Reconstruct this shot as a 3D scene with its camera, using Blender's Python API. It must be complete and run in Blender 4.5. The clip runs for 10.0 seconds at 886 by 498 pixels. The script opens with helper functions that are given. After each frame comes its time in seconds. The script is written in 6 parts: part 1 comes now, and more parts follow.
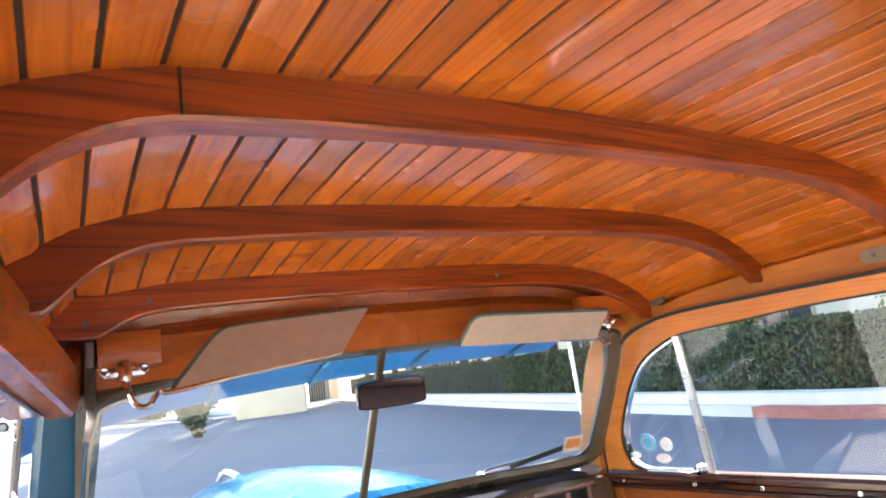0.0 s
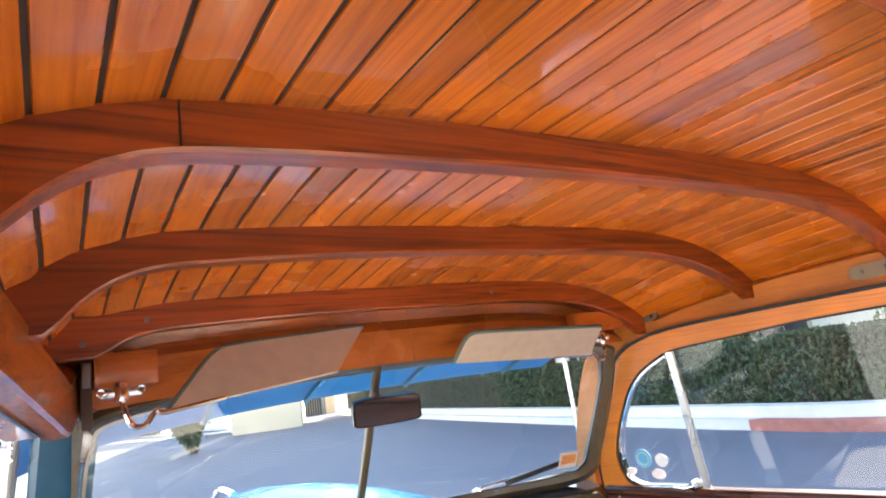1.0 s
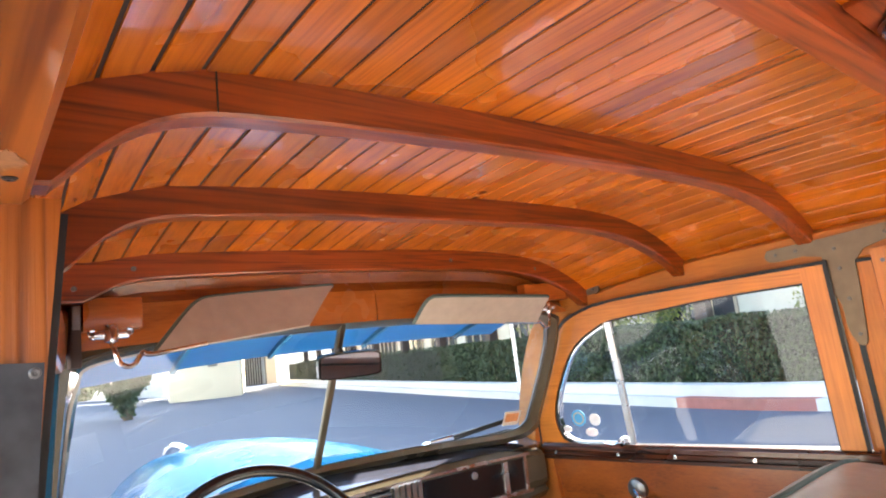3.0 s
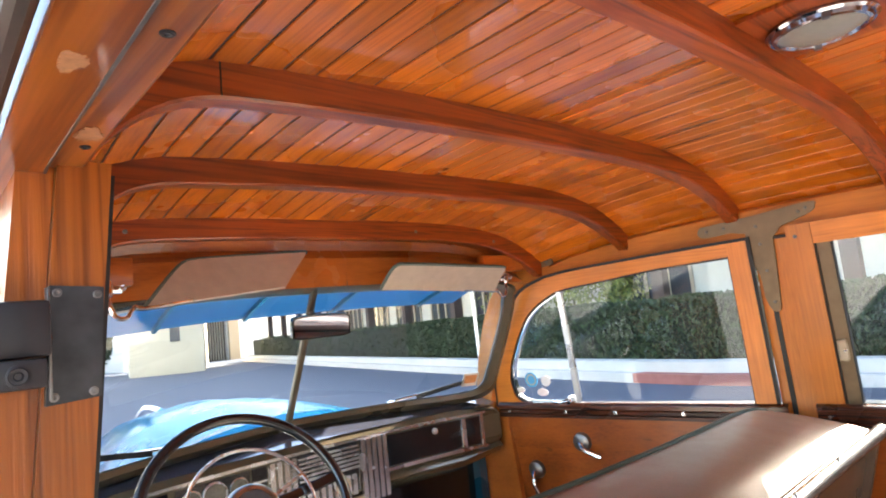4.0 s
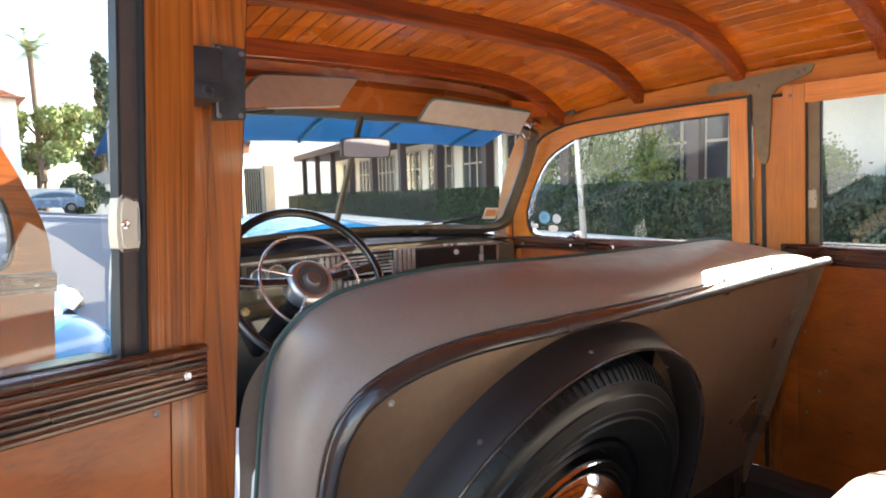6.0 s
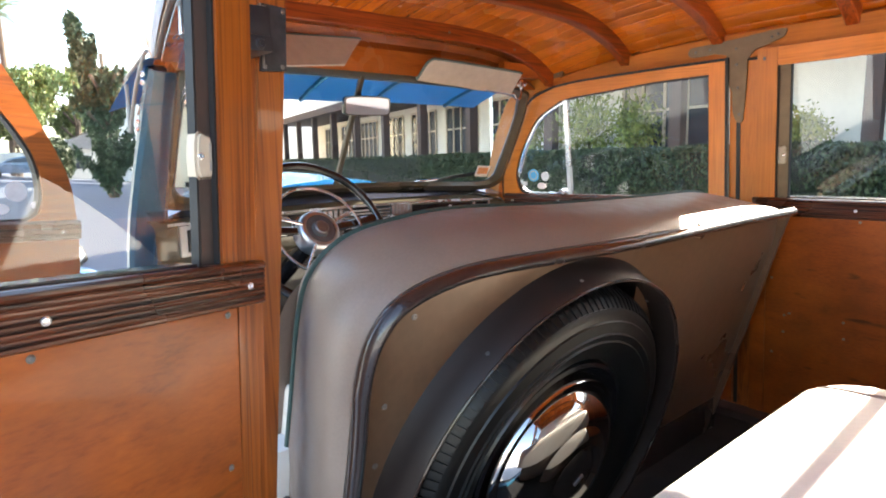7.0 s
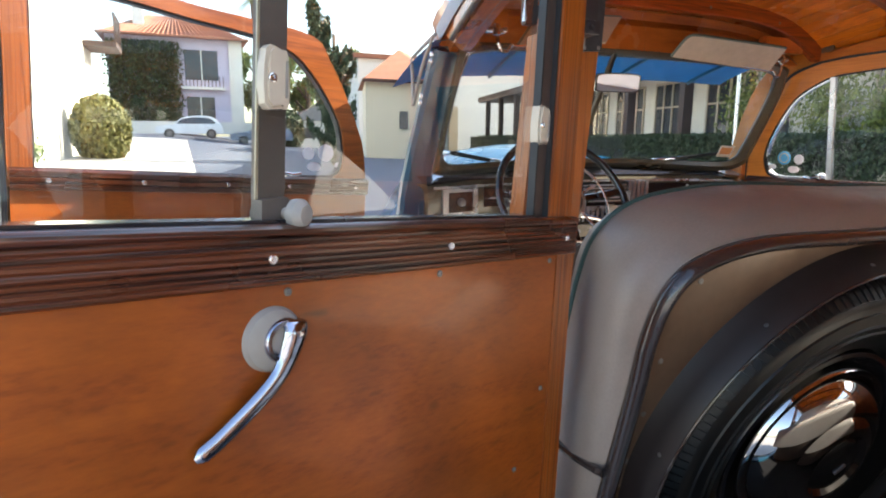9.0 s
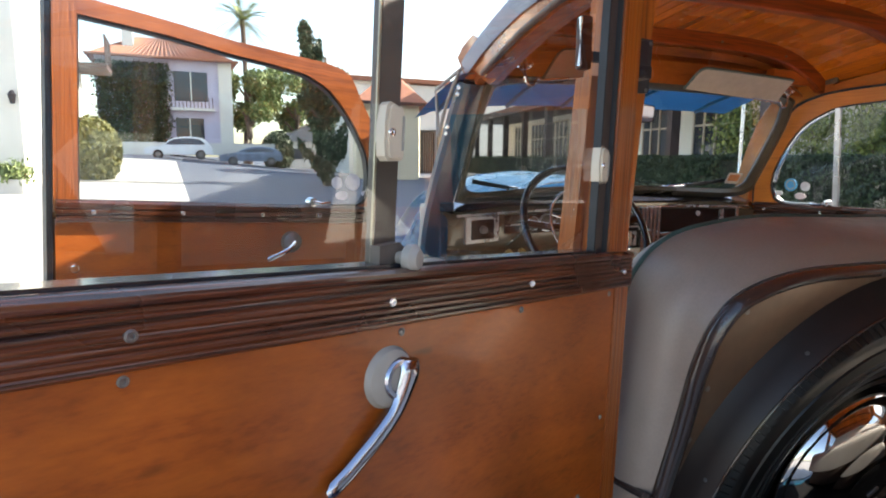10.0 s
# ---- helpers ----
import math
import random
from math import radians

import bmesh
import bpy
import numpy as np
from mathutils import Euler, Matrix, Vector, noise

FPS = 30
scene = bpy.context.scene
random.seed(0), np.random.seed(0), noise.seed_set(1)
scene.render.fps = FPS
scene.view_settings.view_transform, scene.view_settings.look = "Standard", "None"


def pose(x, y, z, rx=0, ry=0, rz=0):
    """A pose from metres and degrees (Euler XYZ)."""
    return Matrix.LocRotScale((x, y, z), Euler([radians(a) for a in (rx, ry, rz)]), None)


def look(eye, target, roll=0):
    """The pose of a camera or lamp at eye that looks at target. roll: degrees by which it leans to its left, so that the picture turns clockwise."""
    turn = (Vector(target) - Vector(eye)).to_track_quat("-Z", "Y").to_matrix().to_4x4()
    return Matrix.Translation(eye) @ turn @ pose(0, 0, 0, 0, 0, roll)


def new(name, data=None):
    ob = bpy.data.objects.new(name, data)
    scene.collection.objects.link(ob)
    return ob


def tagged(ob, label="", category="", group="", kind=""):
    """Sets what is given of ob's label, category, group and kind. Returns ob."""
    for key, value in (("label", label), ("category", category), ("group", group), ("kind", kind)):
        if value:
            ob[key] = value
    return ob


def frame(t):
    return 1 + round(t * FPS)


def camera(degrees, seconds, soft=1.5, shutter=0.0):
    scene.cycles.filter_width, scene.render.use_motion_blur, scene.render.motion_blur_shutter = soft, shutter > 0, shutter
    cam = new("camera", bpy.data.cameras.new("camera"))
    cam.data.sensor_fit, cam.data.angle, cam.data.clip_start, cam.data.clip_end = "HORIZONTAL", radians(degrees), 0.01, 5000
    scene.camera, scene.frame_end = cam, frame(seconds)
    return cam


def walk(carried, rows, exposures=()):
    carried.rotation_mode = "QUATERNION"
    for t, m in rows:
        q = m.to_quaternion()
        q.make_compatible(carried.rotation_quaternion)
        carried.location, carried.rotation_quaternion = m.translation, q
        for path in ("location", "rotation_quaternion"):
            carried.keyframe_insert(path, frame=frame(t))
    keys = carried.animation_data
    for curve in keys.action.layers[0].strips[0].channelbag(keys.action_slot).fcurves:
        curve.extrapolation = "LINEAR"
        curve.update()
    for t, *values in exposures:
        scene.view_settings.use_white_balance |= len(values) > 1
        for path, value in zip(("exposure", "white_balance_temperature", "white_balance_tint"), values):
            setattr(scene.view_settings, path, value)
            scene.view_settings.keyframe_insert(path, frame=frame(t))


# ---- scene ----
cam = camera(72.1, 10.0, 1.9)
PATH = [
    (0, (-0.583, -0.269, 1.381), (0.544, 1.342, 1.747), -8.0),
    (0.5, (-0.584, -0.277, 1.385), (0.549, 1.323, 1.78), -8.3),
    (1, (-0.587, -0.283, 1.387), (0.55, 1.312, 1.794), -8.3),
    (1.5, (-0.591, -0.289, 1.386), (0.555, 1.299, 1.792), -8.1),
    (2, (-0.601, -0.299, 1.383), (0.567, 1.277, 1.773), -7.7),
    (3.5, (-0.708, -0.369, 1.346), (0.618, 1.104, 1.619), -6.2),
    (4, (-0.739, -0.423, 1.328), (0.615, 1.032, 1.554), -5.9),
    (4.5, (-0.764, -0.501, 1.291), (0.534, 1.019, 1.362), -2.7),
    (5, (-0.788, -0.545, 1.264), (0.445, 1.03, 1.264), -2.4),
    (5.5, (-0.827, -0.57, 1.235), (0.403, 1.003, 1.135), -1.7),
    (6.8, (-0.978, -0.651, 1.199), (0.322, 0.844, 0.924), -1.2),
    (7, (-0.991, -0.659, 1.191), (0.301, 0.839, 0.895), -1.2),
    (7.5, (-1.019, -0.659, 1.179), (0.198, 0.889, 0.829), -0.8),
    (8, (-1.048, -0.665, 1.173), (-0.014, 1.004, 0.792), -0.5),
    (8.5, (-1.102, -0.675, 1.172), (-0.258, 1.097, 0.788), -0.1),
    (9, (-1.167, -0.672, 1.183), (-0.4, 1.139, 0.82), 0.5),
    (9.5, (-1.229, -0.666, 1.199), (-0.448, 1.145, 0.868), 0.1),
    (10, (-1.267, -0.659, 1.206), (-0.461, 1.147, 0.908), 0.5),
]
walk(cam, [(t, look(eye, target, roll)) for t, eye, target, roll in PATH],
     exposures=[(0.0, 3.20, 7000, 10), (3.5, 3.25, 7050, 10), (4.5, 2.87, 7100, 10), (5.0, 2.87, 7100, 10), (5.5, 2.76, 7050, 10), (7.0, 2.84, 6950, 10), (7.5, 2.69, 6950, 10), (8.5, 2.40, 6950, 10), (10.0, 1.90, 6850, 10)])


# ---- world, sun, exposure ----
TO_SUN = Vector((1.0, 0.035, 0.57)).normalized()
world = bpy.data.worlds.new("sky")
scene.world = world
world.use_nodes = True
wn = world.node_tree
sky = wn.nodes.new("ShaderNodeTexSky")
sky.sky_type, sky.sun_disc = "NISHITA", False
sky.sun_elevation = math.asin(TO_SUN.z)
sky.sun_rotation = math.atan2(TO_SUN.x, TO_SUN.y)
sky.air_density, sky.dust_density, sky.ozone_density = 1.0, 1.5, 1.0
wn.links.new(sky.outputs[0], wn.nodes["Background"].inputs[0])
wn.nodes["Background"].inputs[1].default_value = 0.15
sun_data = bpy.data.lights.new("sun", "SUN")
sun_data.energy, sun_data.angle, sun_data.color = 5.0, radians(0.6), (1.0, 0.94, 0.84)
sun = new("sun", sun_data)
sun.matrix_world = look((0, 0, 30), Vector((0, 0, 30)) - TO_SUN)


# ---- materials ----
def mat(name):
    m = bpy.data.materials.new(name)
    m.use_nodes = True
    t = m.node_tree
    return m, t, t.nodes, t.links, t.nodes["Principled BSDF"]


def ramp(n, stops):
    r = n.new("ShaderNodeValToRGB")
    els = r.color_ramp.elements
    while len(els) < len(stops):
        els.new(0.5)
    for e, (p, c) in zip(els, stops):
        e.position, e.color = p, (*c, 1)
    return r


def wood(name, axis, dark, light, rough=0.3, coat=0.5, rings=14.0, stretch=0.06, vary="Random", spread=0.35, bump=0.15, pore=1.0, band_weight=0.14, marks=0.0, blotch=0.18):
    """Varnished wood whose grain runs along the object's axis 0, 1 or 2."""
    m, t, n, l, b = mat(name)
    tc = n.new("ShaderNodeTexCoord")
    mp = n.new("ShaderNodeMapping")
    sc = [1.0, 1.0, 1.0]
    sc[axis] = stretch
    mp.inputs["Scale"].default_value = sc
    rnd = n.new("ShaderNodeNewGeometry" if vary == "Random Per Island" else "ShaderNodeObjectInfo")
    shift = n.new("ShaderNodeVectorMath")
    shift.operation = "SCALE"
    shift.inputs[0].default_value = (7.3, 5.1, 9.7)
    l.new(rnd.outputs[vary], shift.inputs["Scale"])
    l.new(tc.outputs["Object"], mp.inputs[0])
    l.new(shift.outputs[0], mp.inputs["Location"])
    big = n.new("ShaderNodeTexNoise")
    big.inputs["Scale"].default_value, big.inputs["Detail"].default_value, big.inputs["Distortion"].default_value = rings, 4, 0.8
    fine = n.new("ShaderNodeTexNoise")
    fine.inputs["Scale"].default_value, fine.inputs["Detail"].default_value = 260, 6
    l.new(mp.outputs[0], big.inputs[0])
    l.new(mp.outputs[0], fine.inputs[0])
    band = n.new("ShaderNodeMath")
    band.operation = "SINE"
    mul = n.new("ShaderNodeMath")
    mul.operation, mul.inputs[1].default_value = "MULTIPLY", 42.0
    l.new(big.outputs[0], mul.inputs[0])
    l.new(mul.outputs[0], band.inputs[0])
    add = n.new("ShaderNodeMath")
    add.operation, add.inputs[1].default_value = "MULTIPLY_ADD", band_weight
    l.new(band.outputs[0], add.inputs[0])
    l.new(fine.outputs[0], add.inputs[2])
    mid = [(a * 0.45 + c * 0.55) for a, c in zip(dark, light)]
    r = ramp(n, [(0.12, dark), (0.42, mid), (0.85, light)])
    l.new(add.outputs[0], r.inputs[0])
    hsv = n.new("ShaderNodeHueSaturation")
    val = n.new("ShaderNodeMath")
    val.operation, val.inputs[1].default_value, val.inputs[2].default_value = "MULTIPLY_ADD", spread, 1.0 - spread / 2
    l.new(rnd.outputs[vary], val.inputs[0])
    stain = n.new("ShaderNodeTexNoise")
    stain.inputs["Scale"].default_value, stain.inputs["Detail"].default_value = 6, 3
    l.new(tc.outputs["Object"], stain.inputs[0])
    val2 = n.new("ShaderNodeMath")
    val2.operation = "MULTIPLY"
    st = n.new("ShaderNodeMapRange")
    st.inputs[1].default_value, st.inputs[2].default_value, st.inputs[3].default_value, st.inputs[4].default_value = 0.3, 0.7, 1 - blotch, 1 + blotch * 0.8
    l.new(stain.outputs[0], st.inputs[0])
    l.new(val.outputs[0], val2.inputs[0])
    l.new(st.outputs[0], val2.inputs[1])
    last = val2
    if marks:
        mk = n.new("ShaderNodeTexNoise")
        mk.inputs["Scale"].default_value, mk.inputs["Detail"].default_value = 34, 2
        mp2 = n.new("ShaderNodeMapping")
        mp2.inputs["Scale"].default_value = [0.3 if a == axis else 1.0 for a in range(3)]
        mp2.inputs["Rotation"].default_value = (0, 0.35, 0)
        l.new(tc.outputs["Object"], mp2.inputs[0])
        l.new(mp2.outputs[0], mk.inputs[0])
        mr = n.new("ShaderNodeMapRange")
        mr.inputs[1].default_value, mr.inputs[2].default_value, mr.inputs[3].default_value, mr.inputs[4].default_value = 0.66, 0.76, 1.0, 1.0 - marks
        l.new(mk.outputs[0], mr.inputs[0])
        last = n.new("ShaderNodeMath")
        last.operation = "MULTIPLY"
        l.new(val2.outputs[0], last.inputs[0])
        l.new(mr.outputs[0], last.inputs[1])
    l.new(last.outputs[0], hsv.inputs["Value"])
    l.new(r.outputs[0], hsv.inputs["Color"])
    l.new(hsv.outputs[0], b.inputs["Base Color"])
    rr = n.new("ShaderNodeMapRange")
    rr.inputs[3].default_value, rr.inputs[4].default_value = rough - 0.08, rough + 0.12
    l.new(stain.outputs[0], rr.inputs[0])
    l.new(rr.outputs[0], b.inputs["Roughness"])
    b.inputs["Coat Weight"].default_value, b.inputs["Coat Roughness"].default_value = coat, 0.06
    bp = n.new("ShaderNodeBump")
    bp.inputs["Strength"].default_value, bp.inputs["Distance"].default_value = bump, 0.0015 * pore
    l.new(add.outputs[0], bp.inputs["Height"])
    l.new(bp.outputs[0], b.inputs["Normal"])
    return m


def plain(name, colour, rough=0.5, metal=0.0, scale=30.0, vary=0.25, bump=0.05, coat=0.0, dist=0.002, rough_vary=0.15):
    """A surface with soft stains and fine grain."""
    m, t, n, l, b = mat(name)
    tc = n.new("ShaderNodeTexCoord")
    no = n.new("ShaderNodeTexNoise")
    no.inputs["Scale"].default_value, no.inputs["Detail"].default_value = scale, 8
    big = n.new("ShaderNodeTexNoise")
    big.inputs["Scale"].default_value, big.inputs["Detail"].default_value = scale / 9, 3
    l.new(tc.outputs["Object"], no.inputs[0])
    l.new(tc.outputs["Object"], big.inputs[0])
    mx = n.new("ShaderNodeMath")
    mx.operation = "ADD"
    l.new(no.outputs[0], mx.inputs[0])
    l.new(big.outputs[0], mx.inputs[1])
    r = ramp(n, [(0.3, [c * (1 - vary) for c in colour]), (0.7, [min(1, c * (1 + vary * 0.6)) for c in colour])])
    hf = n.new("ShaderNodeMath")
    hf.operation, hf.inputs[1].default_value = "MULTIPLY", 0.5
    l.new(mx.outputs[0], hf.inputs[0])
    l.new(hf.outputs[0], r.inputs[0])
    l.new(r.outputs[0], b.inputs["Base Color"])
    rr = n.new("ShaderNodeMapRange")
    rr.inputs[1].default_value, rr.inputs[2].default_value = 0.3, 0.7
    rr.inputs[3].default_value, rr.inputs[4].default_value = max(0.02, rough - rough_vary / 2), min(1, rough + rough_vary / 2)
    l.new(big.outputs[0], rr.inputs[0])
    l.new(rr.outputs[0], b.inputs["Roughness"])
    b.inputs["Metallic"].default_value, b.inputs["Coat Weight"].default_value = metal, coat
    if bump:
        bp = n.new("ShaderNodeBump")
        bp.inputs["Strength"].default_value, bp.inputs["Distance"].default_value = bump, dist
        l.new(no.outputs[0], bp.inputs["Height"])
        l.new(bp.outputs[0], b.inputs["Normal"])
    return m


def glass(name, tint=(0.93, 0.96, 0.95), power=3.6, base=0.06):
    m, t, n, l, b = mat(name)
    n.remove(b)
    tr, gl, mx, lw = (n.new(k) for k in ("ShaderNodeBsdfTransparent", "ShaderNodeBsdfGlossy", "ShaderNodeMixShader", "ShaderNodeLayerWeight"))
    tr.inputs[0].default_value = (*tint, 1)
    gl.inputs["Roughness"].default_value = 0.01
    pw = n.new("ShaderNodeMath")
    pw.operation, pw.inputs[1].default_value = "POWER", power
    sc = n.new("ShaderNodeMath")
    sc.operation, sc.inputs[1].default_value, sc.inputs[2].default_value = "MULTIPLY_ADD", 0.96 - base, base
    l.new(lw.outputs["Facing"], pw.inputs[0])
    l.new(pw.outputs[0], sc.inputs[0])
    l.new(sc.outputs[0], mx.inputs[0])
    l.new(tr.outputs[0], mx.inputs[1])
    l.new(gl.outputs[0], mx.inputs[2])
    l.new(mx.outputs[0], n["Material Output"].inputs[0])
    return m


SLAT = wood("ceiling_slat_wood", 1, (0.35, 0.069, 0.005), (0.67, 0.168, 0.010), 0.25, 0.58, vary="Random Per Island", spread=0.5, stretch=0.035)
BOW = wood("bow_wood", 0, (0.12, 0.017, 0.003), (0.34, 0.063, 0.008), 0.36, 0.2, rings=24, stretch=0.045, band_weight=0.24)
RAIL = wood("rail_wood", 1, (0.24, 0.047, 0.006), (0.50, 0.128, 0.016), 0.28, 0.5, rings=22, stretch=0.035, band_weight=0.3)
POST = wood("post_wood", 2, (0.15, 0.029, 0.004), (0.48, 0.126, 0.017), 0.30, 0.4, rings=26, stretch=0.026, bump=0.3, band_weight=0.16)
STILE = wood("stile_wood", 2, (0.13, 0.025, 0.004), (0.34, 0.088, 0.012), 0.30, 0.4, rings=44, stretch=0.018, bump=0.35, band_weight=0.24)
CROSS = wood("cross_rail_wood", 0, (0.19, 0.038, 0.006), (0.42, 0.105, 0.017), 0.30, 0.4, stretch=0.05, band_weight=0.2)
PANEL = wood("panel_veneer", 0, (0.195, 0.036, 0.0035), (0.345, 0.079, 0.007), 0.36, 0.16, rings=6, stretch=0.30, bump=0.06, spread=0.1, marks=0.65, blotch=0.36)
PANEL_R = wood("side_panel_veneer", 1, (0.32, 0.075, 0.012), (0.48, 0.135, 0.023), 0.32, 0.35, rings=5, stretch=0.3, bump=0.05, spread=0.1, marks=0.3, blotch=0.25)
MOULD = wood("belt_moulding_wood", 0, (0.012, 0.003, 0.002), (0.105, 0.026, 0.009), 0.26, 0.5, rings=40, stretch=0.025, bump=0.45, band_weight=0.34)
# Right-side copies of the woods, paled to stand in for the light there.
LIT_SIDE_V = wood("lit_side_upright_wood", 2, (0.47, 0.128, 0.016), (0.69, 0.225, 0.030), 0.40, 0.12, rings=30, stretch=0.03, bump=0.15, band_weight=0.08)
LIT_SIDE_H = wood("lit_side_rail_wood", 1, (0.47, 0.128, 0.016), (0.69, 0.225, 0.030), 0.40, 0.12, rings=20, stretch=0.04, bump=0.15, band_weight=0.10)
LIT_SIDE_X = wood("lit_side_frame_wood", 0, (0.47, 0.128, 0.016), (0.69, 0.225, 0.030), 0.40, 0.12, rings=20, stretch=0.05, bump=0.15, band_weight=0.10)
HEADER = wood("header_wood", 0, (0.32, 0.070, 0.012), (0.58, 0.155, 0.025), 0.26, 0.55, rings=7, stretch=0.12, band_weight=0.2)
VINYL = plain("seat_vinyl", (0.240, 0.180, 0.148), 0.36, 0, 240, 0.12, 0.10, dist=0.0005)
VINYL.node_tree.nodes["Principled BSDF"].inputs["Specular IOR Level"].default_value = 0.45
VINYL_DK = plain("dark_brown_enamel", (0.030, 0.019, 0.017), 0.22, 0, 60, 0.2, 0.03, 0.6)
WELL = plain("dark_brown_satin", (0.020, 0.013, 0.012), 0.50, 0, 60, 0.2, 0.05)
BOARD = plain("taupe_board", (0.135, 0.078, 0.047), 0.32, 0.25, 60, 0.22, 0.12, 0.3, dist=0.0006)
PIPING = plain("green_piping", (0.035, 0.075, 0.068), 0.6, 0, 200, 0.2, 0.1)
WHITE_SEAT = plain("white_cover", (0.82, 0.79, 0.73), 0.7, 0, 90, 0.06, 0.25)
VISOR = plain("visor_board", (0.50, 0.39, 0.31), 0.75, 0, 45, 0.16, 0.12)
EDGE = plain("visor_edge", (0.10, 0.13, 0.115), 0.7, 0, 300, 0.2, 0.2)
CHROME = plain("chrome", (0.82, 0.82, 0.84), 0.08, 1, 80, 0.06, 0, rough_vary=0.08)
CRANK = plain("crank_chrome", (0.42, 0.43, 0.50), 0.14, 1, 60, 0.1, 0, rough_vary=0.1)
CHROME_SOFT = plain("satin_chrome", (0.80, 0.80, 0.82), 0.27, 1, 80, 0.08, 0)
STEEL = plain("dull_steel", (0.22, 0.21, 0.21), 0.38, 0.85, 60, 0.35, 0.06)
IRON = plain("dark_hinge_iron", (0.035, 0.03, 0.034), 0.42, 0.4, 60, 0.35, 0.1)
PLATE = plain("worn_steel_plate", (0.075, 0.075, 0.085), 0.45, 0.6, 45, 0.6, 0.1)
BRACKET = plain("bronze_grey_bracket", (0.20, 0.135, 0.082), 0.42, 0.45, 50, 0.25, 0.06)
SASH = plain("sash_metal", (0.10, 0.078, 0.066), 0.45, 0.2, 70, 0.25, 0.05)
SASH_DK = plain("channel_paint", (0.055, 0.036, 0.030), 0.5, 0.0, 70, 0.25, 0.05)
SASH_LT = plain("sash_edge", (0.42, 0.35, 0.25), 0.35, 0.5, 70, 0.25, 0.05)
RUBBER = plain("black_rubber", (0.014, 0.013, 0.014), 0.55, 0, 120, 0.3, 0.1)
TYRE = plain("tyre_rubber", (0.007, 0.007, 0.0075), 0.36, 0, 90, 0.3, 0.12)
TYRE.node_tree.nodes["Principled BSDF"].inputs["Specular IOR Level"].default_value = 0.32
WELL.node_tree.nodes["Principled BSDF"].inputs["Specular IOR Level"].default_value = 0.35
FRAME = plain("windshield_frame_paint", (0.095, 0.070, 0.040), 0.30, 0.2, 40, 0.25, 0.02, 0.4)
DASH = plain("dash_paint", (0.098, 0.078, 0.048), 0.22, 0.1, 30, 0.25, 0.02, 0.8)
BLACK = plain("black_gloss", (0.008, 0.008, 0.010), 0.18, 0, 60, 0.3, 0, 0.6)
FLOOR_DK = plain("floor_mat", (0.012, 0.012, 0.013), 0.85, 0, 120, 0.3, 0.3)
BLUE = plain("blue_car_paint", (0.008, 0.22, 0.44), 0.25, 0.0, 30, 0.15, 0, 0.6)
TEAL = plain("teal_jamb_paint", (0.008, 0.075, 0.125), 0.32, 0, 30, 0.25, 0.02, 0.5)
CREAM = plain("cream_plastic", (0.52, 0.43, 0.33), 0.35, 0, 60, 0.12, 0.02)
GREYPL = plain("grey_plastic", (0.30, 0.27, 0.24), 0.4, 0, 60, 0.15, 0.02)
GLASS = glass("window_glass")
GLASS_SLIDE = glass("sliding_glass", power=2.3, base=0.095)
DOME = plain("dome_lens", (0.27, 0.255, 0.235), 0.22, 0, 100, 0.1, 0.05)
BLUE_FABRIC = plain("sun_visor_blue", (0.001, 0.115, 0.260), 0.45, 0, 30, 0.2, 0.02, 0.1)
BLUE_FABRIC.node_tree.nodes["Principled BSDF"].inputs["Transmission Weight"].default_value = 0.0
# Blue of the skylight is tinted into the asphalt's colour.
ASPHALT = plain("asphalt", (0.080, 0.092, 0.125), 0.75, 0, 14, 0.22, 0.3, dist=0.01)
CONCRETE = plain("concrete", (0.55, 0.53, 0.50), 0.85, 0, 6, 0.15, 0.2, dist=0.01)
DRIVE = plain("pale_drive", (0.48, 0.455, 0.42), 0.85, 0, 5, 0.15, 0.2, dist=0.01)
STUCCO = plain("white_stucco", (0.74, 0.70, 0.62), 0.9, 0, 12, 0.08, 0.4, dist=0.01)
LILAC = plain("lilac_stucco", (0.58, 0.52, 0.62), 0.9, 0, 12, 0.1, 0.3, dist=0.01)
ROOF_TILE = plain("clay_tile", (0.32, 0.125, 0.070), 0.8, 0, 4, 0.3, 0.3, dist=0.02)
BROWN_POST = plain("brown_timber", (0.055, 0.032, 0.026), 0.7, 0, 20, 0.3, 0.2)
WIN_DK = plain("dark_pane", (0.045, 0.055, 0.07), 0.08, 0, 3, 0.4, 0)
BARK = plain("bark", (0.13, 0.095, 0.07), 0.9, 0, 14, 0.35, 0.5, dist=0.02)


def leaf(name, dark, light):
    m, t, n, l, b = mat(name)
    g = n.new("ShaderNodeNewGeometry")
    r = ramp(n, [(0.0, dark), (1.0, light)])
    l.new(g.outputs["Random Per Island"], r.inputs[0])
    l.new(r.outputs[0], b.inputs["Base Color"])
    b.inputs["Roughness"].default_value = 0.55
    return m


HEDGE = leaf("hedge_leaf", (0.012, 0.022, 0.008), (0.055, 0.085, 0.028))
SHRUB = leaf("shrub_leaf", (0.08, 0.085, 0.018), (0.21, 0.19, 0.05))
PLANT = leaf("porch_plant_leaf", (0.07, 0.10, 0.025), (0.28, 0.31, 0.07))
TREE = leaf("tree_leaf", (0.07, 0.10, 0.028), (0.24, 0.30, 0.09))
CONIFER = leaf("conifer_leaf", (0.018, 0.038, 0.016), (0.06, 0.10, 0.045))


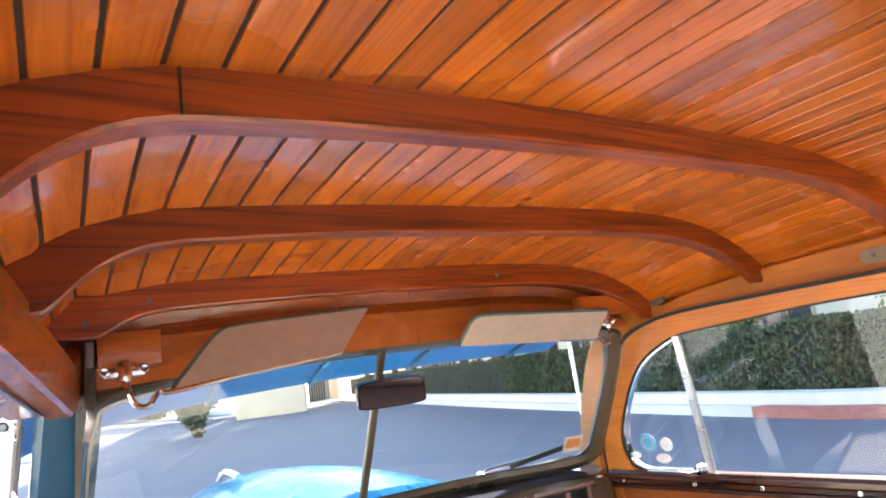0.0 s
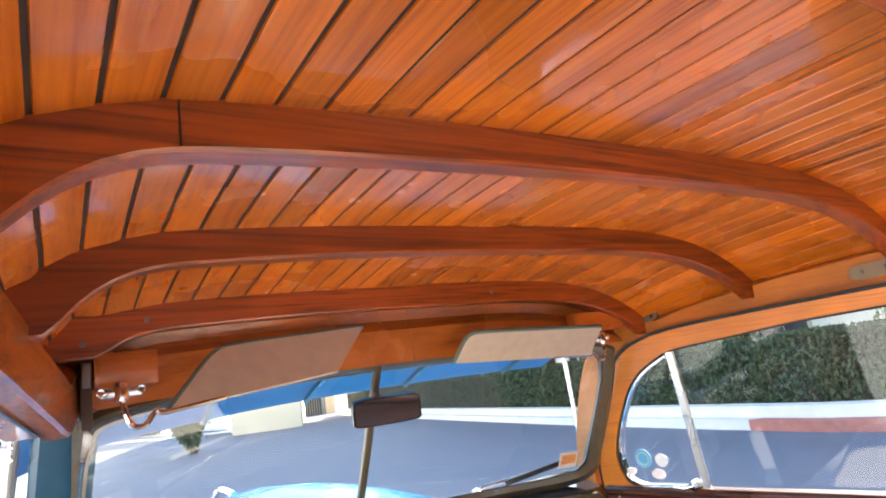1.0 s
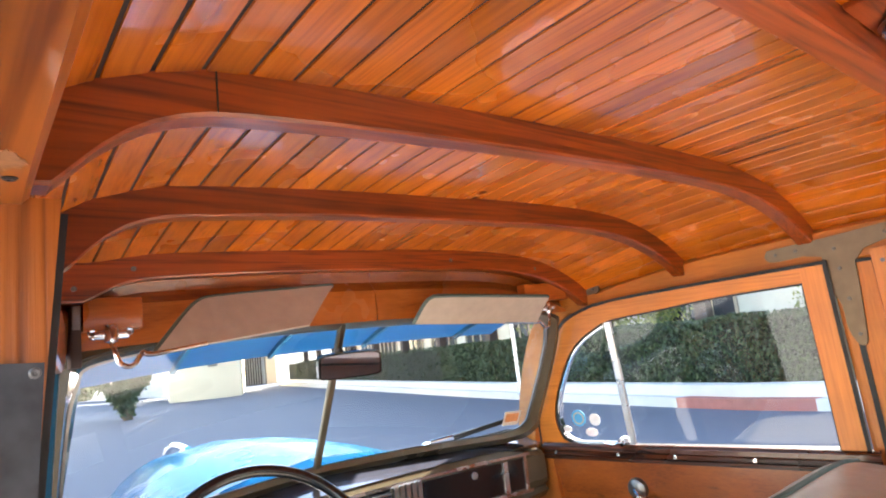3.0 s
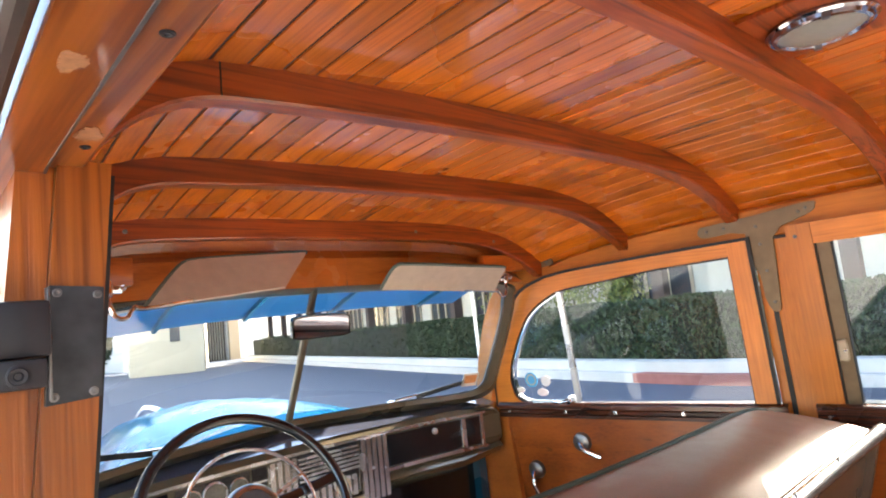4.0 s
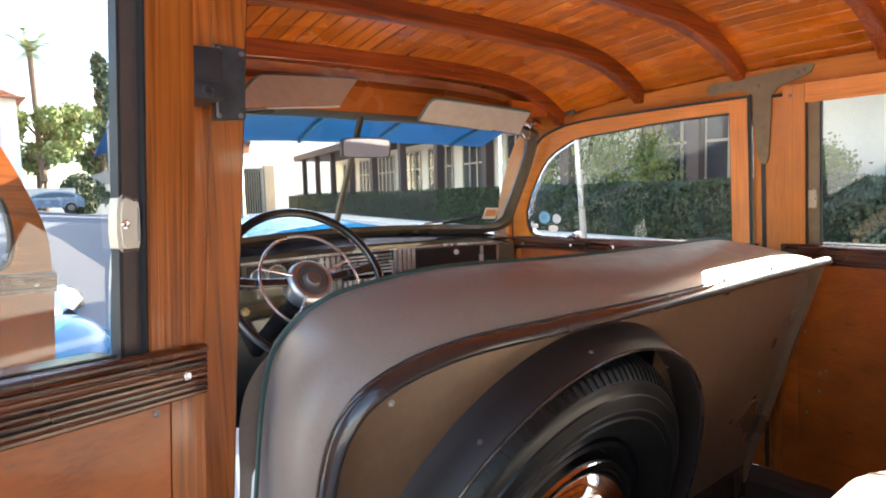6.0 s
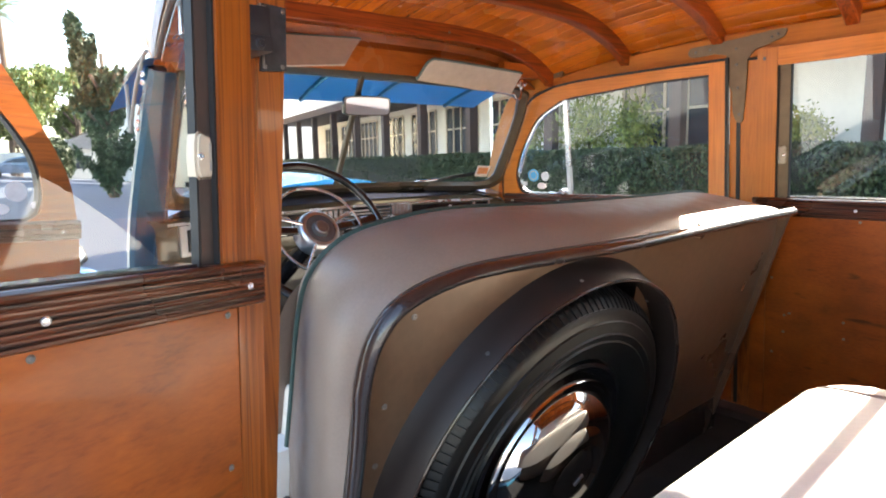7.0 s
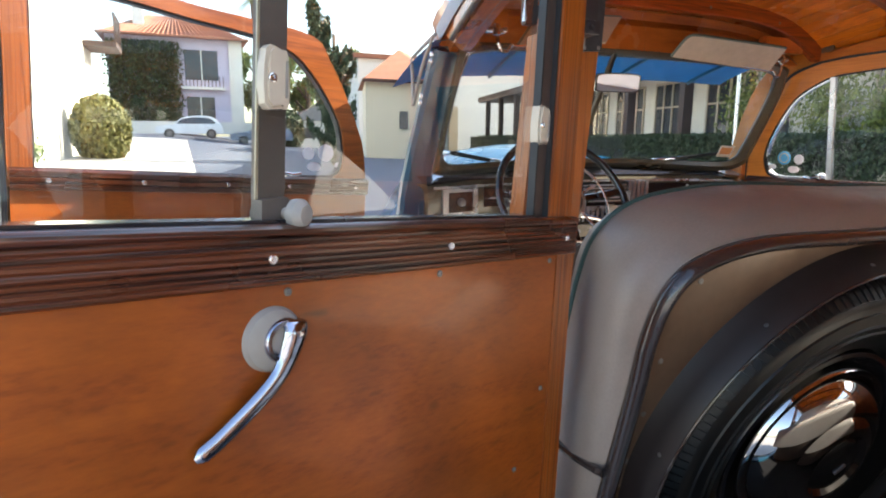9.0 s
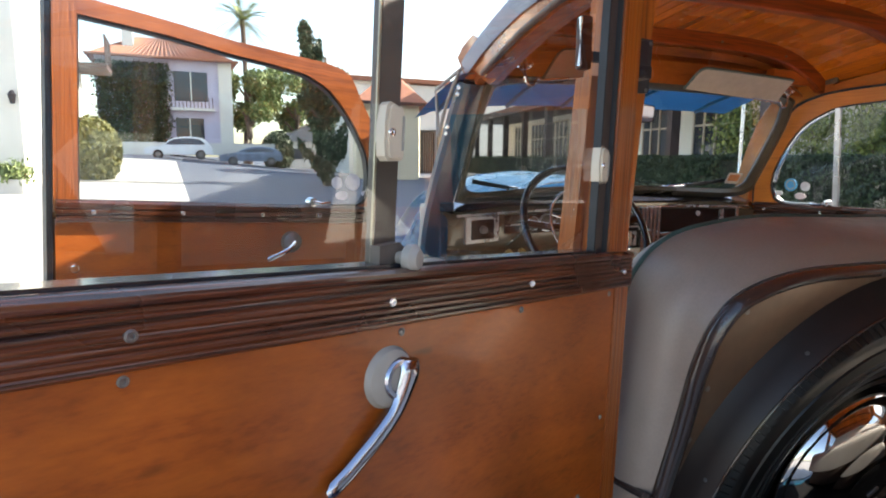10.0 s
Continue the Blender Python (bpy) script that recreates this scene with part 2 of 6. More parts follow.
# ---- builders ----
def mesh_of(name, bm, material, smooth=True):
    bmesh.ops.recalc_face_normals(bm, faces=bm.faces)
    me = bpy.data.meshes.new(name)
    bm.to_mesh(me)
    bm.free()
    me.materials.append(material)
    if smooth:
        for p in me.polygons:
            p.use_smooth = True
        me.set_sharp_from_angle(angle=radians(35))
    return me


def part(name, bm, material, parent=None, label="", smooth=True):
    ob = new(name, mesh_of(name, bm, material, smooth))
    ob.parent = parent
    return tagged(ob, label)


def thing(name, label, category, m=None, group="", kind=""):
    ob = new(name)
    ob.empty_display_size = 0.05
    if m is not None:
        ob.matrix_world = m
    return tagged(ob, label, category, group, kind)


def solid(name, bm, material, label, category, group="", kind="", smooth=True):
    return tagged(new(name, mesh_of(name, bm, material, smooth)), label, category, group, kind)


def box(lo, hi, bevel=0.0, bm=None, fn=None):
    bm = bm or bmesh.new()
    g = bmesh.new()
    bmesh.ops.create_cube(g, size=1.0)
    for v in g.verts:
        v.co = Vector([a + (c + 0.5) * (b - a) for a, b, c in zip(lo, hi, v.co)])
    if bevel:
        bmesh.ops.bevel(g, geom=g.edges[:], offset=bevel, segments=2, profile=0.6, affect="EDGES")
    return merge(bm, g, fn)


def merge(bm, g, fn=None):
    index = {v: bm.verts.new(fn(v.co) if fn else v.co) for v in g.verts}
    for f in g.faces:
        bm.faces.new([index[v] for v in f.verts])
    g.free()
    return bm


def sweep(path, profile, up=(0, 0, 1), closed=False, bm=None, caps=True):
    """A profile of (side, up) points drawn along a path."""
    bm = bm or bmesh.new()
    path = [Vector(p) for p in path]
    n, rings = len(path), []
    for i, p in enumerate(path):
        a = path[(i - 1) % n] if closed or i else p
        b = path[(i + 1) % n] if closed or i < n - 1 else p
        d = (b - a).normalized()
        u = up(i) if callable(up) else Vector(up)
        side = d.cross(u).normalized()
        u2 = side.cross(d).normalized()
        rings.append([bm.verts.new(p + side * x + u2 * y) for x, y in profile])
    k = len(profile)
    for i in range(n if closed else n - 1):
        r, s = rings[i], rings[(i + 1) % n]
        for j in range(k):
            bm.faces.new((r[j], r[(j + 1) % k], s[(j + 1) % k], s[j]))
    if caps and not closed:
        bm.faces.new(rings[0])
        bm.faces.new(list(reversed(rings[-1])))
    return bm


def circle(r, k=10, sx=1.0, sy=1.0):
    return [(r * sx * math.cos(2 * math.pi * i / k), r * sy * math.sin(2 * math.pi * i / k)) for i in range(k)]


def tube(path, r, k=10, closed=False, bm=None, up=(0, 0, 1)):
    return sweep(path, circle(r, k), up, closed, bm)


def rect(x0, x1, y0, y1, c=0.003):
    return [(x0 + c, y0), (x1 - c, y0), (x1, y0 + c), (x1, y1 - c), (x1 - c, y1), (x0 + c, y1), (x0, y1 - c), (x0, y0 + c)]


def lathe(profile, m, k=40, bm=None, a0=0.0, a1=360.0):
    """Points (radius, height) turned about the z axis of the pose m."""
    bm = bm or bmesh.new()
    full = a1 - a0 >= 359.9
    rings = []
    for i in range(k if full else k + 1):
        a = radians(a0 + (a1 - a0) * i / k)
        rings.append([bm.verts.new(m @ Vector((r * math.cos(a), r * math.sin(a), z))) for r, z in profile])
    for i in range(k):
        r, s = rings[i], rings[(i + 1) % len(rings)]
        for j in range(len(profile) - 1):
            bm.faces.new((r[j], s[j], s[j + 1], r[j + 1]))
    bmesh.ops.remove_doubles(bm, verts=bm.verts, dist=1e-6)
    return bm


def prism(outline, fn, d0, d1, bm=None):
    """A flat outline (a, b) given thickness from d0 to d1 by fn(a, b, d)."""
    bm = bm or bmesh.new()
    lo = [bm.verts.new(fn(a, b, d0)) for a, b in outline]
    hi = [bm.verts.new(fn(a, b, d1)) for a, b in outline]
    k = len(outline)
    for i in range(k):
        bm.faces.new((lo[i], lo[(i + 1) % k], hi[(i + 1) % k], hi[i]))
    bm.faces.new(lo)
    bm.faces.new(list(reversed(hi)))
    bmesh.ops.triangulate(bm, faces=[f for f in bm.faces if len(f.verts) > 4])
    return bm


def sheet(outline, fn, d):
    bm = bmesh.new()
    bm.faces.new([bm.verts.new(fn(a, b, d)) for a, b in outline])
    bmesh.ops.triangulate(bm, faces=bm.faces[:])
    return bm


def ring(outer, inner, fn, d0, d1, bm=None):
    """The band between two outlines of as many points."""
    bm = bm or bmesh.new()
    k = len(outer)
    vs = [[bm.verts.new(fn(a, b, d)) for a, b in o] for o in (outer, inner) for d in (d0, d1)]
    for i in range(k):
        j = (i + 1) % k
        for p, q in ((0, 1), (1, 3), (3, 2), (2, 0)):
            bm.faces.new((vs[p][i], vs[p][j], vs[q][j], vs[q][i]))
    return bm


def smooth_path(points, steps=6, closed=False):
    pts = [Vector(p) for p in points]
    n, out = len(pts), []
    for i in range(n if closed else n - 1):
        p0, p1, p2, p3 = (pts[(i + k) % n] if closed else pts[min(max(i + k, 0), n - 1)] for k in (-1, 0, 1, 2))
        for s in range(steps):
            t = s / steps
            out.append(0.5 * (2 * p1 + (p2 - p0) * t + (2 * p0 - 5 * p1 + 4 * p2 - p3) * t * t + (3 * p1 - p0 - 3 * p2 + p3) * t ** 3))
    return out if closed else out + [pts[-1]]


def along(points, steps=6, closed=False):
    return [(p.x, p.y) for p in smooth_path([(a, b, 0) for a, b in points], steps, closed)]


def frame_of(origin, u, v):
    """The pose whose x runs along u, z along v and y across them."""
    u, v = Vector(u).normalized(), Vector(v).normalized()
    u = (u - v * u.dot(v)).normalized()
    y = v.cross(u)
    m = Matrix((u, y, v)).transposed().to_4x4()
    m.translation = origin
    return m


def screw(parent, at, m_dir, r=0.0045, material=None, name="screw"):
    """A domed screw head with a slot; m_dir is the way it faces."""
    q = Vector(m_dir).to_track_quat("Z", "Y").to_matrix().to_4x4()
    q.translation = at
    bm = lathe([(0, r * 0.08), (r * 0.30, r * 0.08), (r * 0.42, r * 0.30), (r * 0.72, r * 0.32), (r * 0.80, r * 0.18), (r, r * 0.12), (r * 1.02, -r * 0.3)], q, 12)
    return part(name, bm, material or STEEL, parent)


# ---- the car's shell ----
XC = 0.045  # the car's centre line at the windshield


def xc(y):
    """The centre line, which runs a little to the right going forward."""
    return 0.031 + 0.024 * y


def half_width(y, sg=-1):
    """Half the body's width at the roof rail (z 1.48); the right side tapers less."""
    rear = 0.05 * max(0.0, -y - 1.2)
    if sg > 0:
        return 0.668 - 0.12 * max(0.0, y - 0.15) ** 1.3 - rear
    return 0.668 - 0.175 * max(0.0, y - 0.1) ** 1.3 - rear


def side_x(y, z, sg=-1):
    """The inner face of the body's side, which leans in towards the top."""
    return half_width(y, sg) + 0.087 * (1.48 - z)


def bow_height(y):
    return 1.580 - 0.105 * max(0.0, y) ** 2 - 0.02 * max(0.0, -y - 0.6) ** 2 - 0.026 * max(0.0, y - 0.42)


def bow_z(x, y):
    """The bows' lower edge, x from the centre line."""
    if x > 0:
        return bow_height(y) - 0.105 * (x / half_width(y, 1)) ** 4.2
    f = -x / half_width(y)
    c = max(0.0, min(1.0, (y - 0.42) / 0.27))
    return bow_height(y) - min(0.083 - 0.040 * c, (1 - 0.35 * c) * (0.026 * f ** 2.4 + 0.068 * max(0.0, (f - 0.75) / 0.23) ** 3))


def ceiling_z(x, y):
    """The underside of the roof boards."""
    if x > 0:
        return bow_z(x, y) + 0.038
    f = -x / half_width(y)
    return bow_z(x, y) + 0.035 + 0.035 * min(1.0, max(0.0, (f - 0.85) / 0.15)) ** 1.5 - 0.75 * max(0.0, f - 0.98)


BOWS = (0.69, 0.42, 0.14, -0.175, -0.46, -0.75, -1.04, -1.33, -1.62)

# ceiling of narrow boards, laid along the arc, with grooves between them
bm = bmesh.new()
ys = [0.74 - 2.7 * i / 30 for i in range(31)]
PITCH = 0.0394


def arc_table(y):
    """Distances along the curved ceiling from the centre line, against x, out to both sides."""
    sides = {}
    for sg in (-1, 1):
        w, run, pts = half_width(y, sg) + (0.034 if sg < 0 else 0.012), 0.0, [(0.0, 0.0)]
        for k in range(1, 61):
            p, q = sg * w * (k - 1) / 60, sg * w * k / 60
            run += math.hypot(q - p, ceiling_z(q, y) - ceiling_z(p, y))
            pts.append((run, q))
        sides[sg] = pts
    return sides


def arc_x(table, d):
    pts = table[1 if d > 0 else -1]
    return float(np.interp(abs(d), [p for p, _ in pts], [q for _, q in pts]))


tables = {y: arc_table(y) for y in ys}
for i in range(-23, 23):
    d0, d1 = -0.036 + PITCH * i - xc(0.14), -0.036 + PITCH * (i + 1) - xc(0.14)
    rows = []
    for y in ys:
        x0, x1 = arc_x(tables[y], d0), arc_x(tables[y], d1)
        g, c = min(0.0016 if i < 6 else 0.0009, (x1 - x0) * 0.1), min(0.0011 if i < 6 else 0.0005, (x1 - x0) * 0.2)
        if x1 - x0 < 0.0006:
            rows.append(None)
            continue
        pts = [(x0 + g, 0.010), (x0 + g, c), (x0 + g + c * 0.8, 0.0), (x1 - g - c * 0.8, 0.0), (x1 - g, c), (x1 - g, 0.010)]
        rows.append([bm.verts.new((xc(y) + x, y, ceiling_z(x, y) + d)) for x, d in pts])
    for a, b in zip(rows, rows[1:]):
        if a and b:
            for j in range(5):
                bm.faces.new((a[j], a[j + 1], b[j + 1], b[j]))
# Near-black strips fill the left joints, mid-brown ones those further right.
joints, brown_joints = bmesh.new(), bmesh.new()
for i in range(-23, 23):
    jb = joints if i < 6 else brown_joints
    d0 = -0.036 + PITCH * i - xc(0.14)
    prev = None
    for y in ys:
        if abs(d0) > tables[y][1 if d0 > 0 else -1][-1][0] - 0.004:
            prev = None
            continue
        x = arc_x(tables[y], d0)
        r = [jb.verts.new((xc(y) + x + o, y, ceiling_z(x + o, y) + 0.0014)) for o in (-0.0020, 0.0020)]
        if prev:
            jb.faces.new((prev[0], prev[1], r[1], r[0]))
        prev = r
solid("ceiling_joints", joints, plain("joint_dark", (0.030, 0.009, 0.004), 0.8, 0, 120, 0.3, 0.1), "dark grooves between the roof boards", "ceiling", kind="structure")
solid("ceiling_seams", brown_joints, plain("seam_brown", (0.17, 0.045, 0.007), 0.6, 0, 120, 0.3, 0.1), "brown seams between the roof boards", "ceiling", kind="structure")
solid("ceiling", bm, SLAT, "varnished orange wooden boards lining the curved roof", "ceiling", kind="structure")

# roof skin above the boards
bm = bmesh.new()
rows = []
for y in [0.86, 0.80] + ys:
    yy = min(y, 0.74)
    drop = 0.05 if y > 0.83 else 0.0
    low = bow_height(yy) - 0.03 * max(0, yy - 0.3) ** 2 - drop
    top = []
    for k in range(25):
        f = -1 + k / 12
        sg = 1 if f > 0 else -1
        w = half_width(y, sg) + 0.052
        top.append((w * f, bow_height(yy) - 0.068 * abs(f) ** 4.4 + 0.062 - drop - (0.035 if abs(f) > 0.99 else 0)))
    wl, wr = half_width(y) + 0.052, half_width(y, 1) + 0.052
    top = [(-wl - 0.004, low - 0.092), (-wl - 0.009, low - 0.062)] + top + [(wr + 0.009, low - 0.062), (wr + 0.004, low - 0.092)]
    rows.append([bm.verts.new((xc(y) + x, y, z)) for x, z in top])
for a, b in zip(rows, rows[1:]):
    for j in range(28):
        bm.faces.new((a[j], a[j + 1], b[j + 1], b[j]))
solid("roof", bm, plain("roof_cloth", (0.30, 0.31, 0.36), 0.55, 0, 200, 0.2, 0.2), "grey padded fabric roof covering of the wagon", "roof", kind="structure")

roof_frame = thing("roof_frame", "red-brown varnished timber framing under the roof", "roof frame", kind="structure")
for y in BOWS:
    bm = bmesh.new()
    prev = None
    for k in range(-30, 31):
        f = math.sin(math.pi / 2 * k / 30)
        x = f * (half_width(y, 1) + 0.006 if k > 0 else half_width(y) + 0.028)
        z0, z1 = bow_z(x, y) - 0.002, ceiling_z(x, y) + 0.005
        r = [bm.verts.new((xc(y) + x, y + a, z)) for a, z in ((-0.0125, z0), (0.0125, z0), (0.015, z0 + 0.003), (0.015, z1), (-0.015, z1), (-0.015, z0 + 0.003))]
        for j in range(6) if prev else ():
            bm.faces.new((prev[j], prev[(j + 1) % 6], r[(j + 1) % 6], r[j]))
        if k in (-30, 30):
            bm.faces.new(r)
        prev = r
    part("roof_bow", bm, BOW, roof_frame)
# joint in the third bow and the two screws of the first
part("joint", box((-0.4992, 0.1235, bow_z(-0.533, 0.125)), (-0.4982, 0.1252, ceiling_z(-0.533, 0.125))), RUBBER, roof_frame)
for x in (-0.52, -0.44, 0.2, 0.47):
    screw(roof_frame, (x, 0.674, bow_z(x - xc(0.69), 0.69) + 0.018), (0, -1, 0), 0.004)

def rail_drop(y):
    """How far the left rail's lower face hangs under the bows' crown."""
    return 0.120 + 0.026 * max(0.0, min(1.0, (y - 0.12) / 0.4))

rail_profile = [(-0.030, 0.000), (0.022, 0.000), (0.026, 0.004), (0.026, 0.064), (0.022, 0.068), (-0.030, 0.090)]
for sg in (-1, 1):
    path = [(xc(y) + sg * (half_width(y, sg) + 0.022), y, bow_height(y) - (0.146 if sg > 0 else rail_drop(y)) - 0.03 * max(0, y - 0.3) ** 2) for y in [-1.95 + 0.11 * k for k in range(24)] + [0.66]]
    path += [(XC - half_width(0.70) - 0.016, 0.728, 1.404), (XC - 0.592, 0.758, 1.388)] if sg < 0 else [(XC + sg * (half_width(0.70, 1) + 0.010), 0.735, 1.400), (XC + sg * 0.600, 0.80, 1.33), (XC + sg * 0.607, 0.855, 1.24), (XC + sg * 0.614, 0.90, 1.10), (XC + sg * 0.620, 0.92, 0.94)]
    prof = [(0.0, 0.0), (0.022, 0.0), (0.026, 0.004), (0.033, 0.062), (0.029, 0.067), (-0.022, 0.100), (-0.022, 0.02), (0.0, 0.02)] if sg < 0 else [(-x, y) for x, y in reversed(rail_profile)]
    part("roof_rail", sweep(smooth_path(path, 2), prof, up=lambda i: Vector((0, 0.35, 1))), LIT_SIDE_H if sg > 0 else RAIL, roof_frame)

for sg in (-1, 1):
    ln = [-1.9 + 0.15 * k for k in range(17)] + [0.60]
    prof = [(-0.030, -0.004), (-0.0005, -0.004), (-0.0005, 0.019), (-0.0225, 0.021), (-0.0225, 0.05), (-0.030, 0.05)]
    prof = prof if sg < 0 else [(-x, y) for x, y in reversed(prof)]
    part("drip_strip", sweep([(xc(y) + sg * (half_width(y, sg) + 0.022), y, bow_height(y) - (0.146 if sg > 0 else rail_drop(y)) - 0.03 * max(0, y - 0.3) ** 2) for y in ln], prof), RAIL, roof_frame)
    part("drip_edge", tube([(xc(y) + sg * (half_width(y, sg) + 0.0600), y, bow_height(y) - (0.140 if sg > 0 else rail_drop(y) - 0.006) - 0.03 * max(0, y - 0.3) ** 2) for y in ln], 0.0065, 10), SASH, roof_frame, "dark metal drip edge")
    part("metal_bead", tube([(xc(y) + sg * (half_width(y, sg) + 0.0220), y, bow_height(y) - (0.1475 if sg > 0 else rail_drop(y) + 0.0030) - 0.03 * max(0, y - 0.3) ** 2) for y in ln], 0.0016, 6), STEEL, roof_frame)
# Black strip under the right rail stands in for the shaded door gap.
gap = [(xc(y) + half_width(y, 1) + 0.022, y, bow_height(y) - 0.146 - 0.03 * max(0, y - 0.3) ** 2) for y in [-1.9 + 0.15 * k for k in range(15)]]
part("weatherstrip", sweep(gap, [(0.0, -0.007), (-0.0245, -0.007), (-0.0245, -0.0005), (0.0, -0.0005)]), RUBBER, roof_frame)
worn = plain("worn_varnish", (0.50, 0.215, 0.095), 0.55, 0, 260, 0.35, 0.1)
for y, off, r in ((-0.022, 0.010, 0.011), (-0.132, 0.038, 0.009)):
    rng = random.Random(int(-y * 1000))
    pts = [(y + r * 1.5 * math.cos(a) * k, off + r * 0.75 * math.sin(a) * k) for a, k in [(2 * math.pi * q / 44, 0.80 + 0.12 * math.sin(q * 0.43 + y * 40) + rng.uniform(-0.16, 0.16)) for q in range(44)]]
    part("worn_patch", prism(pts, lambda a, b, d: Vector((xc(a) - half_width(a) - b, a, bow_height(a) - rail_drop(a) - (0.004 if off > 0.03 else 0) - d)), -0.0002, 0.0003), worn, roof_frame, "bare patch of flaked varnish")
for y, off in ((0.004, 0.007), (-0.17, 0.009)):
    screw(roof_frame, (xc(y) - half_width(y) - off, y, bow_height(y) - rail_drop(y)), (0, 0, -1), 0.0035, IRON)

# T-shaped and small brackets on the side where the roof meets the posts
def on_side(sg, gap=0.0):
    return lambda y, z, d: Vector((xc(y) + sg * (side_x(y, z, sg) - gap - d), y, z))

tee = along([(0.215, 1.478), (0.222, 1.464), (0.208, 1.452), (0.15, 1.455)], 4) + along([(0.115, 1.447), (0.108, 1.40), (0.128, 1.388), (0.112, 1.372), (0.10, 1.35), (0.098, 1.30), (0.086, 1.270), (0.072, 1.272), (0.068, 1.30), (0.062, 1.38), (0.060, 1.43)], 3) + along([(0.04, 1.452), (-0.02, 1.470), (-0.032, 1.482), (-0.022, 1.493), (0.10, 1.484)], 4)
for sg in (1,):
    br = part("corner_bracket", prism(tee, on_side(sg, 0.006), 0.0, 0.005), BRACKET, roof_frame, "flat bronze-grey metal T-shaped bracket")
    for y, z in ((0.20, 1.466), (0.16, 1.468), (0.09, 1.46), (0.0, 1.476), (-0.015, 1.481), (0.088, 1.42), (0.084, 1.36), (0.08, 1.29)):
        screw(br, (xc(y) + sg * (side_x(y, z, sg) - 0.012), y, z), (-sg, 0, 0.09), 0.0035)
    fl = part("strap_bracket", prism(along([(0.73, 1.456), (0.72, 1.442), (0.65, 1.448), (0.638, 1.458), (0.65, 1.470), (0.715, 1.466)], 4, True), on_side(sg, -0.002), 0.0, 0.006), BRACKET, roof_frame, "small rounded metal strap")
    screw(fl, (xc(0.655) + sg * (side_x(0.655, 1.458, sg) - 0.006), 0.655, 1.458), (-sg, 0, 0), 0.004)

# header above the windshield
bm = bmesh.new()
for x0, x1 in ((-0.575, -0.001), (0.001, 0.575)):
    g = bmesh.new()
    k = 10
    for i in range(k + 1):
        x = x0 + (x1 - x0) * i / k
        k1 = 0.752 - 0.10 * x * x
        zb = bow_z(x * 0.985, 0.69)
        cols = [(0.704, zb + 0.012), (0.766 - 0.10 * x * x, zb + 0.008), (0.771 - 0.10 * x * x, zb - 0.014), (k1, zb - 0.034), (k1, 1.425 - 0.05 * x * x), (0.835 - 0.10 * abs(x), 1.437 - 0.05 * x * x), (0.835 - 0.10 * abs(x), zb + 0.010), (0.78 - 0.10 * x * x, zb + 0.020)]
        r = [g.verts.new((XC + x, y, z)) for y, z in cols]
        if i:
            for a in range(8):
                g.faces.new((old[a], old[(a + 1) % 8], r[(a + 1) % 8], r[a]))
        old = r
    merge(bm, g)
# Added dark panel shuts daylight out of the cavity above the header.
g = bmesh.new()
prev = None
for k in range(25):
    x = -0.605 + 1.21 * k / 24
    y, z = 0.838 - 0.10 * abs(x), bow_z(min(0.58, abs(x)), 0.69) + 0.045
    r = [g.verts.new((XC + x, y + a, b)) for a, b in ((0.0, 1.425 - 0.05 * x * x), (0.014, 1.425 - 0.05 * x * x), (0.014, z), (0.0, z))]
    if prev:
        for a in range(4):
            g.faces.new((prev[a], prev[(a + 1) % 4], r[(a + 1) % 4], r[a]))
    prev = r
part("cavity_panel", g, BROWN_POST, roof_frame, "dark panel added to close the cavity above the header")
part("header_board", bm, HEADER, roof_frame, "glossy orange wooden board with a centre joint")
# Solid dark block stands in for the shade in the corner gap.
part("gap_shade_block", box((-0.523, 0.690, 1.385), (-0.509, 0.730, 1.476), 0.002), BROWN_POST, roof_frame, "dark block standing in for the shaded gap at the header corner")
part("corner_plate", box((-0.521, 0.686, 1.440), (-0.511, 0.6898, 1.474), 0.001), STEEL, roof_frame, "small worn metal plate")
part("header_block", box((-0.507, 0.690, 1.437), (-0.425, 0.722, 1.486), 0.003), HEADER, roof_frame, "cracked wooden filler block")
part("header_block", box((0.44, 0.690, 1.44), (0.60, 0.716, 1.484), 0.003), HEADER, roof_frame)

part("corner_filler", prism([(0.58, 1.425), (0.66, 1.452), (0.76, 1.425), (0.84, 1.34), (0.89, 1.22), (0.84, 1.22), (0.79, 1.31), (0.72, 1.375), (0.62, 1.405)], on_side(1), -0.045, -0.016), LIT_SIDE_H, roof_frame)

# posts between the doors
def post(sg, y0, y1, z0, z1, name="door_post"):
    fn = on_side(sg)
    # Below the belt the post takes darker wood in place of shade.
    part("post_foot", prism([(y0, z0), (y1, z0), (y1, 0.9695), (y0, 0.9695)], fn, -0.055, 0.003), STILE, side_frame, "lower end of a door post, darkened for the shade there")
    return part(name, prism([(y0, 0.970), (y1, 0.970), (y1, z1), (y0, z1)], fn, -0.055, 0.004), LIT_SIDE_V if sg > 0 else POST, side_frame)

side_frame = thing("side_frame", "varnished straight-grained wooden posts and sills of the body side", "body frame", kind="structure")
post(1, 0.035, 0.108, 0.40, 1.45)
# Added strip blocks the sliver of sun that would pass the door gap.
part("gap_light_block", prism([(0.0285, 0.42), (0.0345, 0.42), (0.0345, 1.44), (0.0285, 1.44)], on_side(1), -0.050, -0.012), RUBBER, side_frame, "black strip added to keep sun out of the door gap")
# left post is stepped: an inner face and an outer rebate
def on_post(y, z, d):
    return Vector((-0.631 - 0.083 * (1.29 - z) - d, y + 0.022, z))
